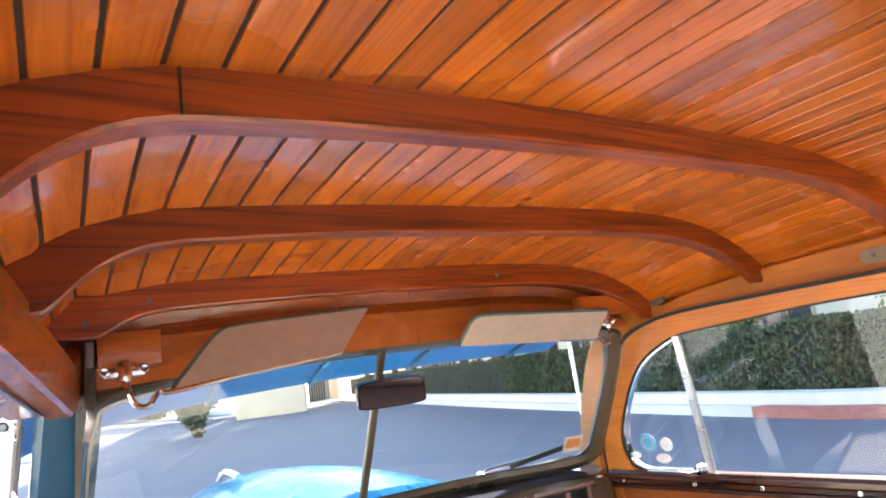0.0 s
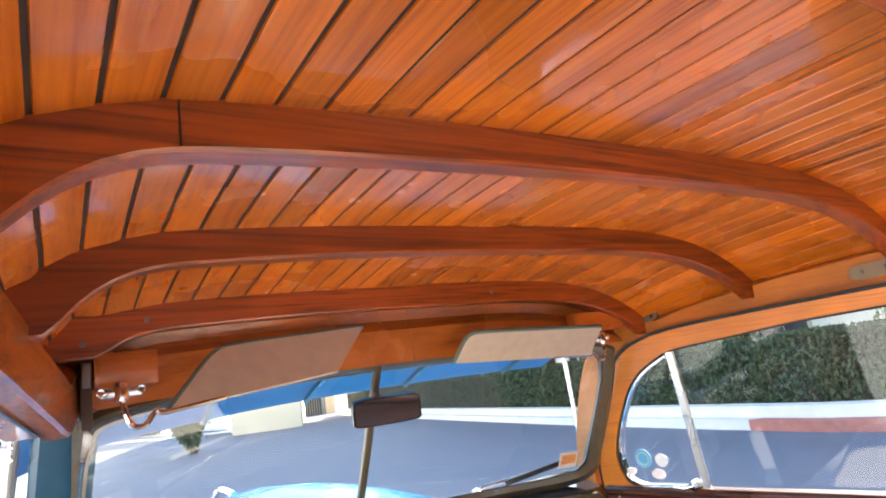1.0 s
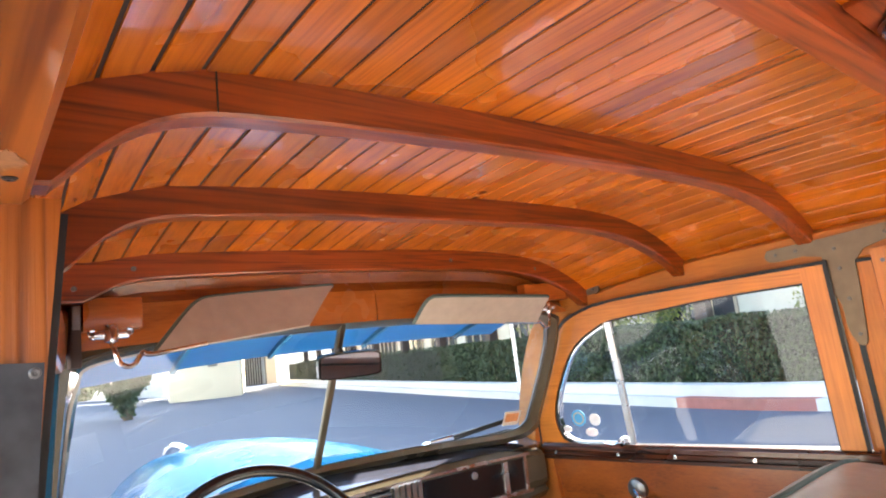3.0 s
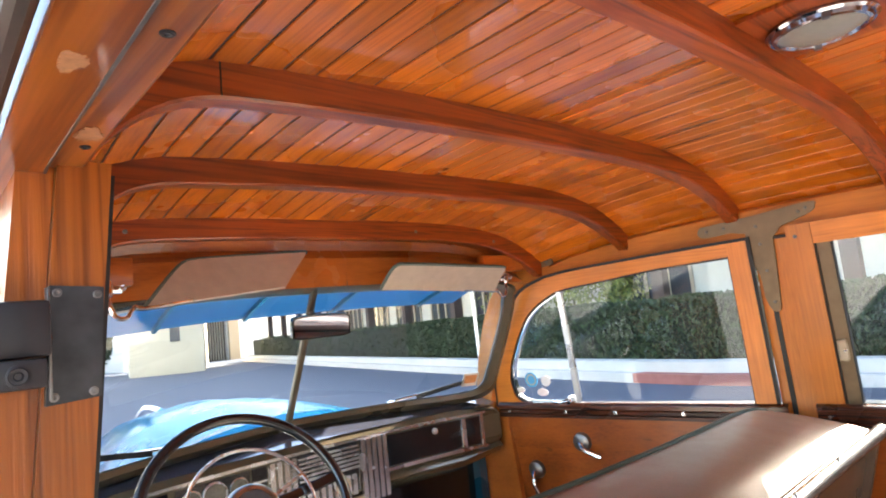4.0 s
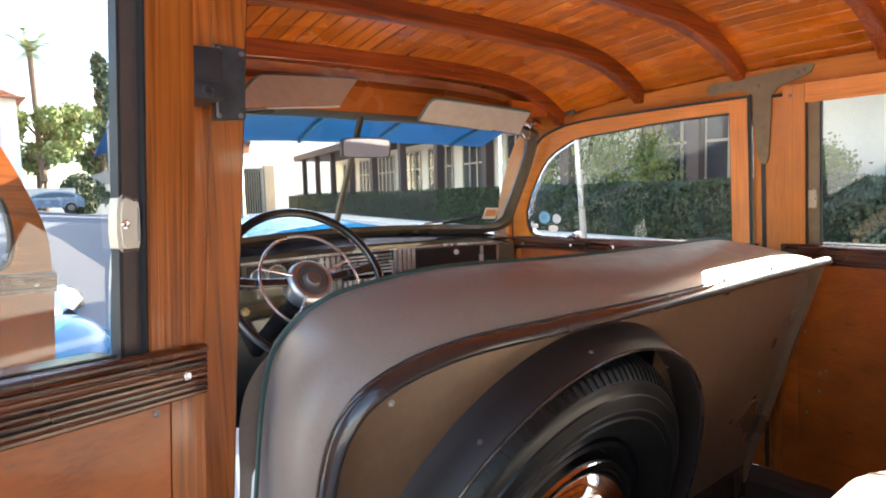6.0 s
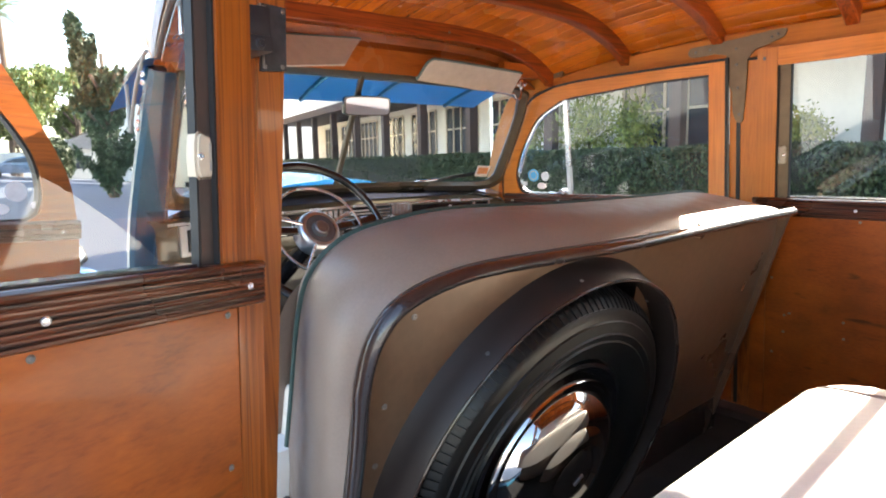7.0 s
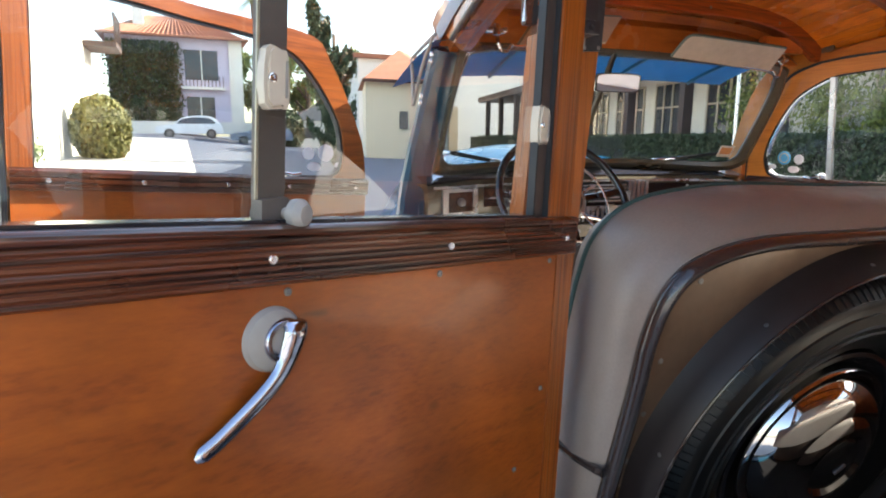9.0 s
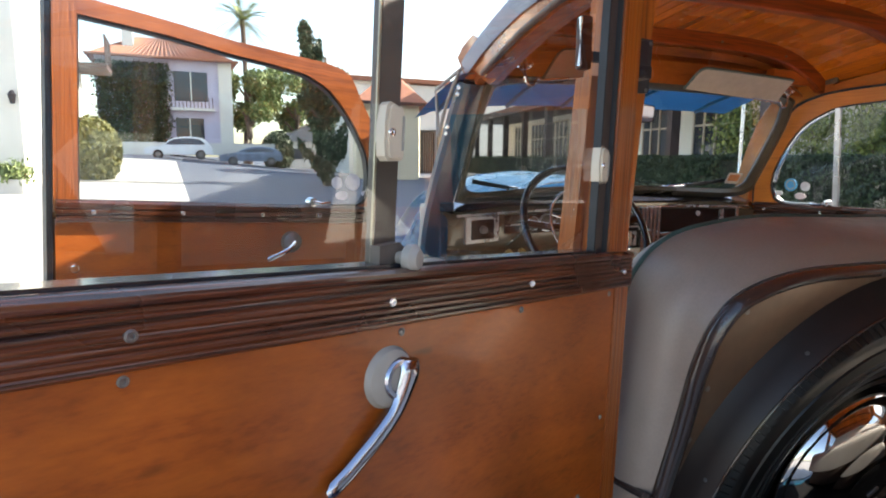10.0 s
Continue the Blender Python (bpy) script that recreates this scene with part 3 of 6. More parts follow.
part("door_post", prism([(0.030, 0.40), (0.105, 0.40), (0.105, 1.464), (0.030, 1.464)], on_post, 0.0, 0.034), POST, side_frame)
part("door_post", prism([(0.036, 0.40), (0.105, 0.40), (0.105, 1.460), (0.036, 1.460)], on_post, 0.0345, 0.057), POST, side_frame)
part("door_post", prism([(0.062, 0.40), (0.100, 0.40), (0.100, 1.325), (0.062, 1.325)], on_post, 0.0575, 0.074), POST, side_frame)
part("weatherstrip", prism([(0.040, 0.42), (0.060, 0.42), (0.060, 1.458), (0.040, 1.458)], on_post, -0.005, -0.0004), RUBBER, side_frame)
for sg in (-1, 1):
    for y0, y1 in ((-0.79, -0.742), (-1.95, -1.86)):
        post(sg, y0, y1, 0.40, 1.45)
    # rear quarter: wood panel below its window
    part("quarter_panel", prism([(-1.86, 0.40), (-0.79, 0.40), (-0.79, 1.05), (-1.86, 1.05)], on_side(sg), -0.03, 0.0), PANEL_R, side_frame)
    part("quarter_glass", sheet([(-1.86, 1.05), (-0.79, 1.05), (-0.79, 1.42), (-1.86, 1.42)], on_side(sg), -0.02), GLASS, side_frame).visible_shadow = False
    part("quarter_top", prism([(-1.86, 1.42), (-0.79, 1.42), (-0.79, 1.45), (-1.86, 1.45)], on_side(sg), -0.04, 0.0), RAIL, side_frame)

# hinge on the left post: a worn plate and the iron leaf that carries the rear door
hinge = thing("door_hinge", "dark iron door hinge with a worn steel plate on the post", "hinge")
part("plate", prism([(-0.6635, 1.298), (-0.631, 1.300), (-0.631, 1.374), (-0.6635, 1.376)], lambda a, b, d: Vector((a + 0.005 + (1.375 - b) * -0.05, d + 0.022, b)), 0.024, 0.0298), PLATE, hinge, "scuffed grey steel plate")
for a, b in ((-0.659, 1.303), (-0.636, 1.304), (-0.635, 1.369), (-0.659, 1.371)):
    screw(hinge, (a + 0.005 - (1.375 - b) * 0.05, 0.046, b), (0, -1, 0), 0.003)
part("plate_edge", box((-0.6605, 0.042, 1.302), (-0.6588, 0.0518, 1.375), 0.0005), STEEL, hinge)
part("leaf", box((-0.697, 0.010, 1.330), (-0.664, 0.0575, 1.364), 0.003), IRON, hinge)
part("leaf", box((-0.699, -0.002, 1.312), (-0.668, 0.0575, 1.3295), 0.003), IRON, hinge)
screw(hinge, (-0.683, -0.002, 1.320), (0, -1, 0), 0.0065, IRON)
part("flange", prism([(-0.7035, 1.316), (-0.6975, 1.312), (-0.6975, 1.386), (-0.7005, 1.388), (-0.7035, 1.378)], lambda a, b, d: Vector((a, d, b)), -0.004, 0.030), IRON, hinge)
# knuckle outside the post, with a bright worn edge
part("knuckle", box((-0.750, 0.046, 1.326), (-0.731, 0.0615, 1.398), 0.005), IRON, hinge)
part("knuckle_pin", tube([(-0.7505, 0.048, 1.330), (-0.7515, 0.047, 1.362), (-0.7505, 0.048, 1.394)], 0.0035, 10), CHROME_SOFT, hinge, "bright worn hinge pin")
part("knuckle_arm", box((-0.731, 0.048, 1.338), (-0.690, 0.0605, 1.352), 0.002), IRON, hinge)

# floor and rear wall of the cabin
solid("floor", box((-0.76, -1.95, 0.40), (0.76, 1.15, 0.44)), FLOOR_DK, "dark rubber mat on the cabin floor", "floor", kind="structure")
bm = box((-0.70, -1.98, 0.40), (0.70, -1.95, 1.02))
box((-0.70, -1.98, 1.42), (0.70, -1.95, 1.62), bm=bm)
for x in (-0.70, -0.03, 0.62):
    box((x, -1.98, 1.02), (x + 0.08, -1.95, 1.42), bm=bm)
solid("wall_rear", bm, PANEL_R, "wooden tailgate panel closing the back of the wagon", "tailgate", kind="structure")
bm = box((-0.54, 0.99, 0.42), (0.64, 1.02, 1.09))
solid("firewall", bm, BLACK, "black bulkhead below the dashboard", "bulkhead", kind="structure")
for sg in (-1, 1):
    solid("sill_panel", prism([(-1.95, 0.36), (1.1, 0.36), (1.1, 0.46), (-1.95, 0.46)], on_side(sg), -0.06, 0.0), TEAL if sg < 0 else BROWN_POST, "dark painted body sill under the doors", "sill", kind="structure")
    # cowl side and post outside the windshield
    bm = prism([(0.955, 0.40), (1.15, 0.40), (1.15, 1.06), (0.985, 1.06), (0.965, 1.0)], lambda y, z, d: Vector((XC + sg * (0.565 + d - 0.04 * (y - 0.95)), y, z)), 0.0, 0.03)
    solid("cowl_side", bm, TEAL, "dark teal painted cowl side in front of the door", "car body", kind="structure")
    out = 0.045 if sg > 0 else -0.006
    path = [(XC + sg * (q + out), y, z) for q, y, z in ((0.615, 1.03, 0.80), (0.612, 0.99, 1.0), (0.606, 0.935, 1.13), (0.595, 0.868, 1.27), (0.585, 0.800, 1.40))]
    solid("windshield_post", sweep(smooth_path(path, 5), rect(-0.042, 0.042, -0.022, 0.018, 0.010), up=lambda i: Vector((0, 1, 0.5))), TEAL, "dark teal painted steel post beside the windshield", "car body", kind="structure")

for sg in (1,):
    solid("kick_panel", prism([(0.80, 0.42), (1.0, 0.42), (1.0, 1.06), (0.89, 1.06), (0.86, 1.02)], lambda y, z, d: Vector((XC + sg * (0.615 + d), y, z)), -0.012, 0.004), PANEL_R, "orange wooden kick panel beside the footwell", "panel", kind="structure")

# ---- windshield ----
windshield = thing("window_1", "split windshield in a brown enamelled frame", "windshield", kind="structure")
def shield(a, b, d):
    """a across, b from 0 at the bottom to 1 at the top, d towards the cabin."""
    y = 1.0 - 0.17 * b - 0.12 * abs(a) - 0.10 * a * a
    z = 1.115 + 0.312 * b - 0.055 * a * a
    return Vector((a * (1.045 if a > 0 else 0.925), y - d * 0.88, z + d * 0.14))

outer = along([(0.0, -0.09), (0.30, -0.09), (0.52, -0.085), (0.592, 0.0), (0.596, 0.15), (0.592, 0.60), (0.578, 0.87), (0.54, 0.99), (0.30, 1.03), (0.0, 1.04)], 6)
inner = along([(0.0, 0.0), (0.30, 0.0), (0.50, 0.005), (0.555, 0.07), (0.562, 0.20), (0.560, 0.60), (0.550, 0.83), (0.515, 0.93), (0.30, 0.96), (0.0, 0.97)], 6)
full_o = outer + [(-min(a, 0.574), b) for a, b in reversed(outer[1:-1])]
full_i = inner + [(-a, b) for a, b in reversed(inner[1:-1])]
mid = [((a + c) / 2, (b + d) / 2) for (a, b), (c, d) in zip(full_o, full_i)]
bm = bmesh.new()
loops = [[bm.verts.new(shield(a, b, d)) for a, b in o] for o, d in ((full_o, -0.01), (full_o, 0.012), (mid, 0.024), (full_i, 0.012), (full_i, -0.008))]
for p, r in zip(loops, loops[1:] + loops[:1]):
    for i in range(len(p)):
        j = (i + 1) % len(p)
        bm.faces.new((p[i], p[j], r[j], r[i]))
part("frame", bm, FRAME, windshield)
part("gasket", ring([(a * 1.0, b) for a, b in full_i], [(a * 0.991, 0.01 + b * 0.98) for a, b in full_i], shield, 0.002, 0.008), STEEL, windshield, "thin bright trim round the glass")
for sg in (-1, 1):
    bm = bmesh.new()
    low, high = inner[:len(inner) // 2 + 1], list(reversed(inner[len(inner) // 2:]))
    prev = None
    for (a0, b0), (a1, b1) in zip(low, high):
        r = [bm.verts.new(shield(sg * max(0.004, a0 + (a1 - a0) * q / 8), b0 + (b1 - b0) * q / 8, 0.0)) for q in range(9)]
        if prev:
            for q in range(8):
                bm.faces.new((prev[q], prev[q + 1], r[q + 1], r[q]))
        prev = r
    part("pane", bm, GLASS, windshield).visible_shadow = False
part("centre_bar", sweep([shield(0, b / 8, 0.008) for b in range(9)], rect(-0.008, 0.008, -0.006, 0.008, 0.003), up=(0, -1, 0.5)), FRAME, windshield)

# inside mirror on the centre bar
mirror = thing("rear_view_mirror", "small rounded rear-view mirror in a dark housing", "mirror")
mm = look((0.0, 0.808, 1.340), (-0.236, -0.145, 1.180)) @ pose(0, 0, 0, 0, 180, 0)
body = along([(-0.068, -0.010), (-0.062, -0.024), (0.0, -0.026), (0.062, -0.024), (0.068, -0.010), (0.068, 0.012), (0.060, 0.025), (0.0, 0.028), (-0.060, 0.025), (-0.068, 0.012)], 3, True)
part("housing", prism(body, lambda a, b, d: mm @ Vector((a, b, d)), -0.008, 0.010), BLACK, mirror)
part("mirror_glass", prism([(a * 0.93, b * 0.88) for a, b in body], lambda a, b, d: mm @ Vector((a, b, d)), 0.0101, 0.012), plain("mirror", (0.34, 0.35, 0.42), 0.03, 1, 80, 0.02, 0, rough_vary=0.02), mirror, "silvered mirror face")
part("bracket", tube([(0, 0.82, 1.345), (0, 0.835, 1.36), (0, 0.845, 1.375)], 0.007), SASH, mirror)

# inspection sticker and wipers
st = thing("sticker", "small faded orange and white paper sticker on the glass", "sticker")
part("paper", prism([(0.487, 0.07), (0.535, 0.07), (0.535, 0.19), (0.487, 0.19)], shield, 0.003, 0.0045), plain("sticker_paper", (0.80, 0.66, 0.55), 0.7, 0, 60, 0.3, 0), st)
part("print", prism([(0.492, 0.10), (0.530, 0.10), (0.530, 0.17), (0.492, 0.17)], shield, 0.0046, 0.0052), plain("sticker_print", (0.75, 0.28, 0.10), 0.7, 0, 300, 0.5, 0), st)
for x0, x1 in ((0.30, 0.52), (-0.30, -0.52)):
    w = thing("wiper", "chrome windshield wiper arm with a black blade", "wiper")
    part("arm", tube([shield(x0, -0.03, -0.03), shield(x0 * 1.03, 0.03, -0.035), shield(x1 * 0.93, 0.10, -0.02)], 0.004), CHROME, w)
    part("blade", sweep([shield(x0 * 1.2, 0.03, -0.012), shield(x1, 0.13, -0.012)], rect(-0.003, 0.003, -0.006, 0.006, 0.001)), RUBBER, w)
    part("pivot", lathe([(0, 0.02), (0.012, 0.015), (0.014, 0.0)], Matrix.Translation(shield(x0, -0.03, -0.03)), 16), CHROME, w)

rod = thing("aerial", "upright chrome rod on the cowl outside the windshield", "aerial")
part("rod", tube([(0.738, 1.035, 0.93), (0.734, 1.035, 1.20), (0.730, 1.035, 1.44)], 0.0065, 10), CHROME_SOFT, rod)
part("foot", lathe([(0, 0.03), (0.010, 0.028), (0.016, 0.010), (0.020, 0.0)], Matrix.Translation((0.738, 1.035, 0.905)), 18), CHROME, rod)
part("arm", tube([(0.738, 1.035, 0.93), (0.690, 1.05, 0.90), (0.60, 1.06, 0.885)], 0.006, 8), CHROME, rod)

# ---- outside sun visor over the windshield ----
vis = thing("outside_sun_visor", "translucent bright blue sun visor over the windshield", "sun visor")
bm = bmesh.new()
rows = []
for j in range(9):
    f = j / 8
    rows.append([bm.verts.new((XC + x * (1 + 0.03 * f), 0.845 + 0.26 * f - 0.16 * abs(x) * (1 - 0.2 * f), 1.455 - (0.108 if x < 0 else 0.055) * x * x - 0.030 * f + (0.022 * f * x if x > 0 else 0.0) - 0.045 * f * f - 0.030 * max(0.0, -(x + 0.02) - 0.54) * 8 * f)) for x in [-0.635 + 1.205 * k / 24 for k in range(25)]])
for a, b in zip(rows, rows[1:]):
    for j in range(24):
        bm.faces.new((a[j], a[j + 1], b[j + 1], b[j]))
bmesh.ops.solidify(bm, geom=bm.faces[:], thickness=0.003)
part("shade", bm, BLUE_FABRIC, vis)
for x in (-0.58, -0.33, -0.10, 0.16, 0.45):
    part("rib", sweep([(XC + x, 0.845 + 0.26 * f - 0.16 * abs(x) * (1 - 0.2 * f), 1.449 - (0.108 if x < 0 else 0.055) * x * x - 0.030 * f - 0.045 * f * f + (0.022 * f * x if x > 0 else 0.0)) for f in (0.02, 0.25, 0.5, 0.75, 0.98)], rect(-0.005, 0.005, -0.004, 0.006, 0.001)), TEAL, vis)

for pts in ([(-0.585, 0.760, 1.428), (-0.588, 0.85, 1.405), (-0.592, 0.905, 1.388)], [(-0.594, 0.905, 1.385), (-0.600, 0.880, 1.315), (-0.606, 0.862, 1.262)], [(-0.588, 0.772, 1.420), (-0.600, 0.815, 1.350), (-0.606, 0.858, 1.264)]):
    part("strap", tube(smooth_path(pts, 4), 0.0045, 8), GREYPL, vis, "pale grey cord tying down the visor")
for y, z in ((0.715, 1.378), (0.722, 1.362), (0.782, 1.284), (0.789, 1.268)):
    screw(vis, (-0.602, y + 0.03, z), (-0.9, -0.4, 0), 0.006, CHROME, "bolt")

# ---- front doors ----
def door_window(sg):
    if sg > 0:
        top = along([(0.824, 0.366), (0.66, 0.358), (0.525, 0.345), (0.42, 0.339), (0.34, 0.330)], 4)
        front = along([(0.34, 0.330), (0.285, 0.308), (0.252, 0.283), (0.222, 0.252), (0.184, 0.201), (0.153, 0.144), (0.142, 0.075), (0.152, 0.030), (0.175, 0.014)], 5)
        return top[:-1] + front + [(0.345, 0.012), (0.60, 0.012), (0.824, 0.012)]
    top = along([(0.795, 0.351), (0.62, 0.347), (0.48, 0.337), (0.36, 0.329), (0.315, 0.320)], 4)
    front = along([(0.315, 0.320), (0.250, 0.288), (0.200, 0.243), (0.145, 0.153), (0.1215, 0.085), (0.130, 0.032), (0.150, 0.014), (0.180, 0.008)], 5)
    return top[:-1] + front + [(0.345, 0.008), (0.60, 0.010), (0.795, 0.012)]

def door_outer(sg):
    if sg > 0:
        top = along([(0.865, 0.402), (0.66, 0.388), (0.525, 0.375), (0.42, 0.371), (0.34, 0.368)], 4)
        front = along([(0.34, 0.368), (0.27, 0.364), (0.218, 0.347), (0.188, 0.304), (0.154, 0.250), (0.116, 0.175), (0.085, 0.100), (0.074, 0.02), (0.070, -0.010)], 5)
        return top[:-1] + front + [(0.345, -0.010), (0.60, -0.010), (0.865, -0.010)]
    top = along([(0.838, 0.382), (0.66, 0.380), (0.51, 0.377), (0.38, 0.373), (0.30, 0.365)], 4)
    front = along([(0.30, 0.365), (0.23, 0.344), (0.185, 0.311), (0.125, 0.225), (0.080, 0.130), (0.065, 0.060), (0.062, 0.015), (0.060, -0.010)], 5)
    return top[:-1] + front + [(0.345, -0.010), (0.60, -0.010), (0.838, -0.010)]

def front_door(m, sg, label):
    """Hinged at x 0 of the pose m; sg is the way its inner face looks along y."""
    d = thing("front_door", label, "car door", m, "front doors")
    fn = lambda a, b, t: Vector((a, sg * t, b))
    # The right door takes the paled copies that carry its light.
    grain, upright = (CROSS, STILE) if sg > 0 else (LIT_SIDE_X, LIT_SIDE_V)
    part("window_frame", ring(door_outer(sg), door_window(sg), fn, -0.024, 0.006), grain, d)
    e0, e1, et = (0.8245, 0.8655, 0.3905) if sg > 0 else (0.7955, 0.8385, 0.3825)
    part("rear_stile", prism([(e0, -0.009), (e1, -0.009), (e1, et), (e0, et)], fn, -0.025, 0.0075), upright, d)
    if sg < 0:
        # Black strip round the frame draws the shade of the door gap.
        edge = [p for p in door_outer(sg) if p[1] > -0.005]
        line = [(0.846, 0.0), (0.846, 0.389)] + [(a - 0.004, b + 0.007) for a, b in edge[1:]]
        back = [(0.8387, 0.0)] + edge
        bm = bmesh.new()
        va = [[bm.verts.new(fn(a, b, t)) for a, b in o] for o in (line, back) for t in (-0.004, 0.0085)]
        for i in range(len(line) - 1):
            for p, q in ((0, 1), (1, 3), (3, 2), (2, 0)):
                bm.faces.new((va[p][i], va[p][i + 1], va[q][i + 1], va[q][i]))
        part("door_gap_line", bm, RUBBER, d, "black strip standing in for the shaded gap round the door")
    win = door_window(sg)
    cx, cy = 0.45, 0.18
    k = 0.022 if sg > 0 else 0.030
    part("seal", ring(win, [(a + (cx - a) * (k if a < 0.5 else 0.01), b + (cy - b) * (0.03 if b > 0.1 or a < 0.2 else 0.015)) for a, b in win], fn, -0.018, 0.001), RUBBER, d)
    vent = [p for p in win if p[0] <= 0.3451]
    part("vent_glass", sheet(vent, fn, -0.008), GLASS, d, smooth=False).visible_shadow = False
    if sg < 0:
        v_out = [(0.335 + (a - 0.335) * 0.960, 0.16 + (b - 0.16) * 0.960) for a, b in vent]
        v_in = [(0.335 + (a - 0.335) * 0.930, 0.16 + (b - 0.16) * 0.935) for a, b in vent]
        part("vent_trim", ring(v_out, v_in, fn, -0.010, 0.003), CHROME, d, "thin chrome trim of the vent window")
        part("vent_bar", sweep([(0.339, sg * -0.002, 0.010), (0.335, sg * -0.002, 0.322)], rect(-0.009, 0.009, -0.006, 0.006, 0.002), up=(0, sg, 0)), CHROME_SOFT, d, "bright chrome division bar")
    part("main_glass", sheet([p for p in win if p[0] >= 0.3399], fn, -0.012), GLASS, d, smooth=False).visible_shadow = False
    lt = part("vent_latch", lathe([(0, 0.012), (0.010, 0.010), (0.012, 0.0), (0.012, -0.01)], Matrix.Translation((0.318, sg * 0.010, 0.022)) @ pose(0, 0, 0, -90 * sg), 14), CHROME, d)
    part("lever", tube([(0.318, sg * 0.018, 0.022), (0.295, sg * 0.022, 0.018), (0.272, sg * 0.020, 0.021)], 0.005), CHROME, lt)
    # belt moulding with screws
    prof = [(0.006, -0.030), (0.016, -0.028), (0.017, -0.019), (0.013, -0.017), (0.017, -0.015), (0.018, -0.006), (0.014, -0.004), (0.018, -0.002), (0.018, 0.008), (0.010, 0.014), (0.000, 0.014)]
    bm = bmesh.new()
    ra = [[bm.verts.new((s, sg * a, b)) for a, b in prof] for s in (0.070, 0.862)]
    for j in range(len(prof) - 1):
        bm.faces.new((ra[0][j], ra[0][j + 1], ra[1][j + 1], ra[1][j]))
    part("belt_moulding", bm, MOULD, d, "dark brown grooved wooden belt moulding")
    for s in (0.11, 0.30, 0.45, 0.63, 0.80):
        screw(d, (s, sg * 0.019, -0.010), (0, sg, 0), 0.005, CHROME)
    part("inner_panel", prism([(0.070, -0.60), (0.862, -0.60), (0.862, -0.026), (0.070, -0.026)], fn, -0.030, 0.004), PANEL, d, "smooth orange-brown plywood door panel")
    part("edge_strip", prism([(0.866, -0.60), (0.876, -0.60), (0.876, 0.389), (0.866, 0.389)], fn, -0.045, 0.000), RUBBER, d, "black rubber seal along the door edge")
    part("outer_skin", prism([(0.070, -0.60), (0.865, -0.60), (0.865, 0.0), (0.070, 0.0)], fn, -0.052, -0.031), POST, d)
    # window crank and door handle
    for s, h, l in ((0.368, -0.077, (0.075, -0.040)),) if sg > 0 else ((0.330, -0.095, (0.065, -0.030)), (0.164, -0.183, (0.010, -0.060))):
        k = part("escutcheon", lathe([(0, 0.016), (0.012, 0.016), (0.024, 0.010), (0.027, 0.0)], Matrix.Translation((s, sg * 0.004, h)) @ pose(0, 0, 0, -90 * sg), 20), STEEL, d, "grey metal handle boss")
        path = smooth_path([(s, sg * 0.022, h), (s + l[0] * 0.35, sg * 0.036, h + l[1] * 0.45), (s + l[0], sg * 0.034, h + l[1])], 5)
        part("handle", tube(path, 0.0065), CHROME, k, "chrome lever handle")
    bm = lathe([(0, 0.018), (0.008, 0.016), (0.010, 0.008), (0.006, 0.002), (0.006, 0.0)], Matrix.Translation((0.832, sg * 0.004, -0.120)) @ pose(0, 0, 0, -90 * sg), 16)
    part("pull_knob", bm, CHROME, d)
    # stickers on the vent glass
    for s, h, r, c in ((0.189, 0.077, 0.022, (0.10, 0.42, 0.72)), (0.238, 0.073, 0.016, (0.75, 0.72, 0.74)), (0.148, 0.047, 0.014, (0.78, 0.74, 0.74)), (0.222, 0.040, 0.019, (0.78, 0.66, 0.66))):
        oval = circle(r, 16, 1.0, 1.0 if r in (0.022, 0.016) else 0.6)
        c = c if sg < 0 else (0.66, 0.64, 0.68)
        e = part("window_sticker", prism([(s + a, h + b) for a, b in oval], fn, -0.0055, -0.0048), plain("sticker_colour", c, 0.6, 0, 120, 0.2, 0), d, "round paper sticker on the vent glass")
        if r == 0.022 and sg < 0:
            part("sticker_ring", ring([(s + a * 0.75, h + b * 0.75) for a, b in oval], [(s + a * 0.6, h + b * 0.6) for a, b in oval], fn, -0.0047, -0.0044), CREAM, e)
    return d

A73 = radians(73)
front_door(frame_of((-0.65, 0.96, 1.05), (-math.sin(A73), -math.cos(A73), 0.045), (0.06, 0.03, 1)), 1, "open wooden front car door with a framed window and vent pane")
right_u = Vector((0.100, -0.995, 0))
front_door(frame_of((0.645, 0.95, 1.045), right_u, (-0.087, 0, 1)), -1, "closed wooden front car door with a framed window and vent pane")


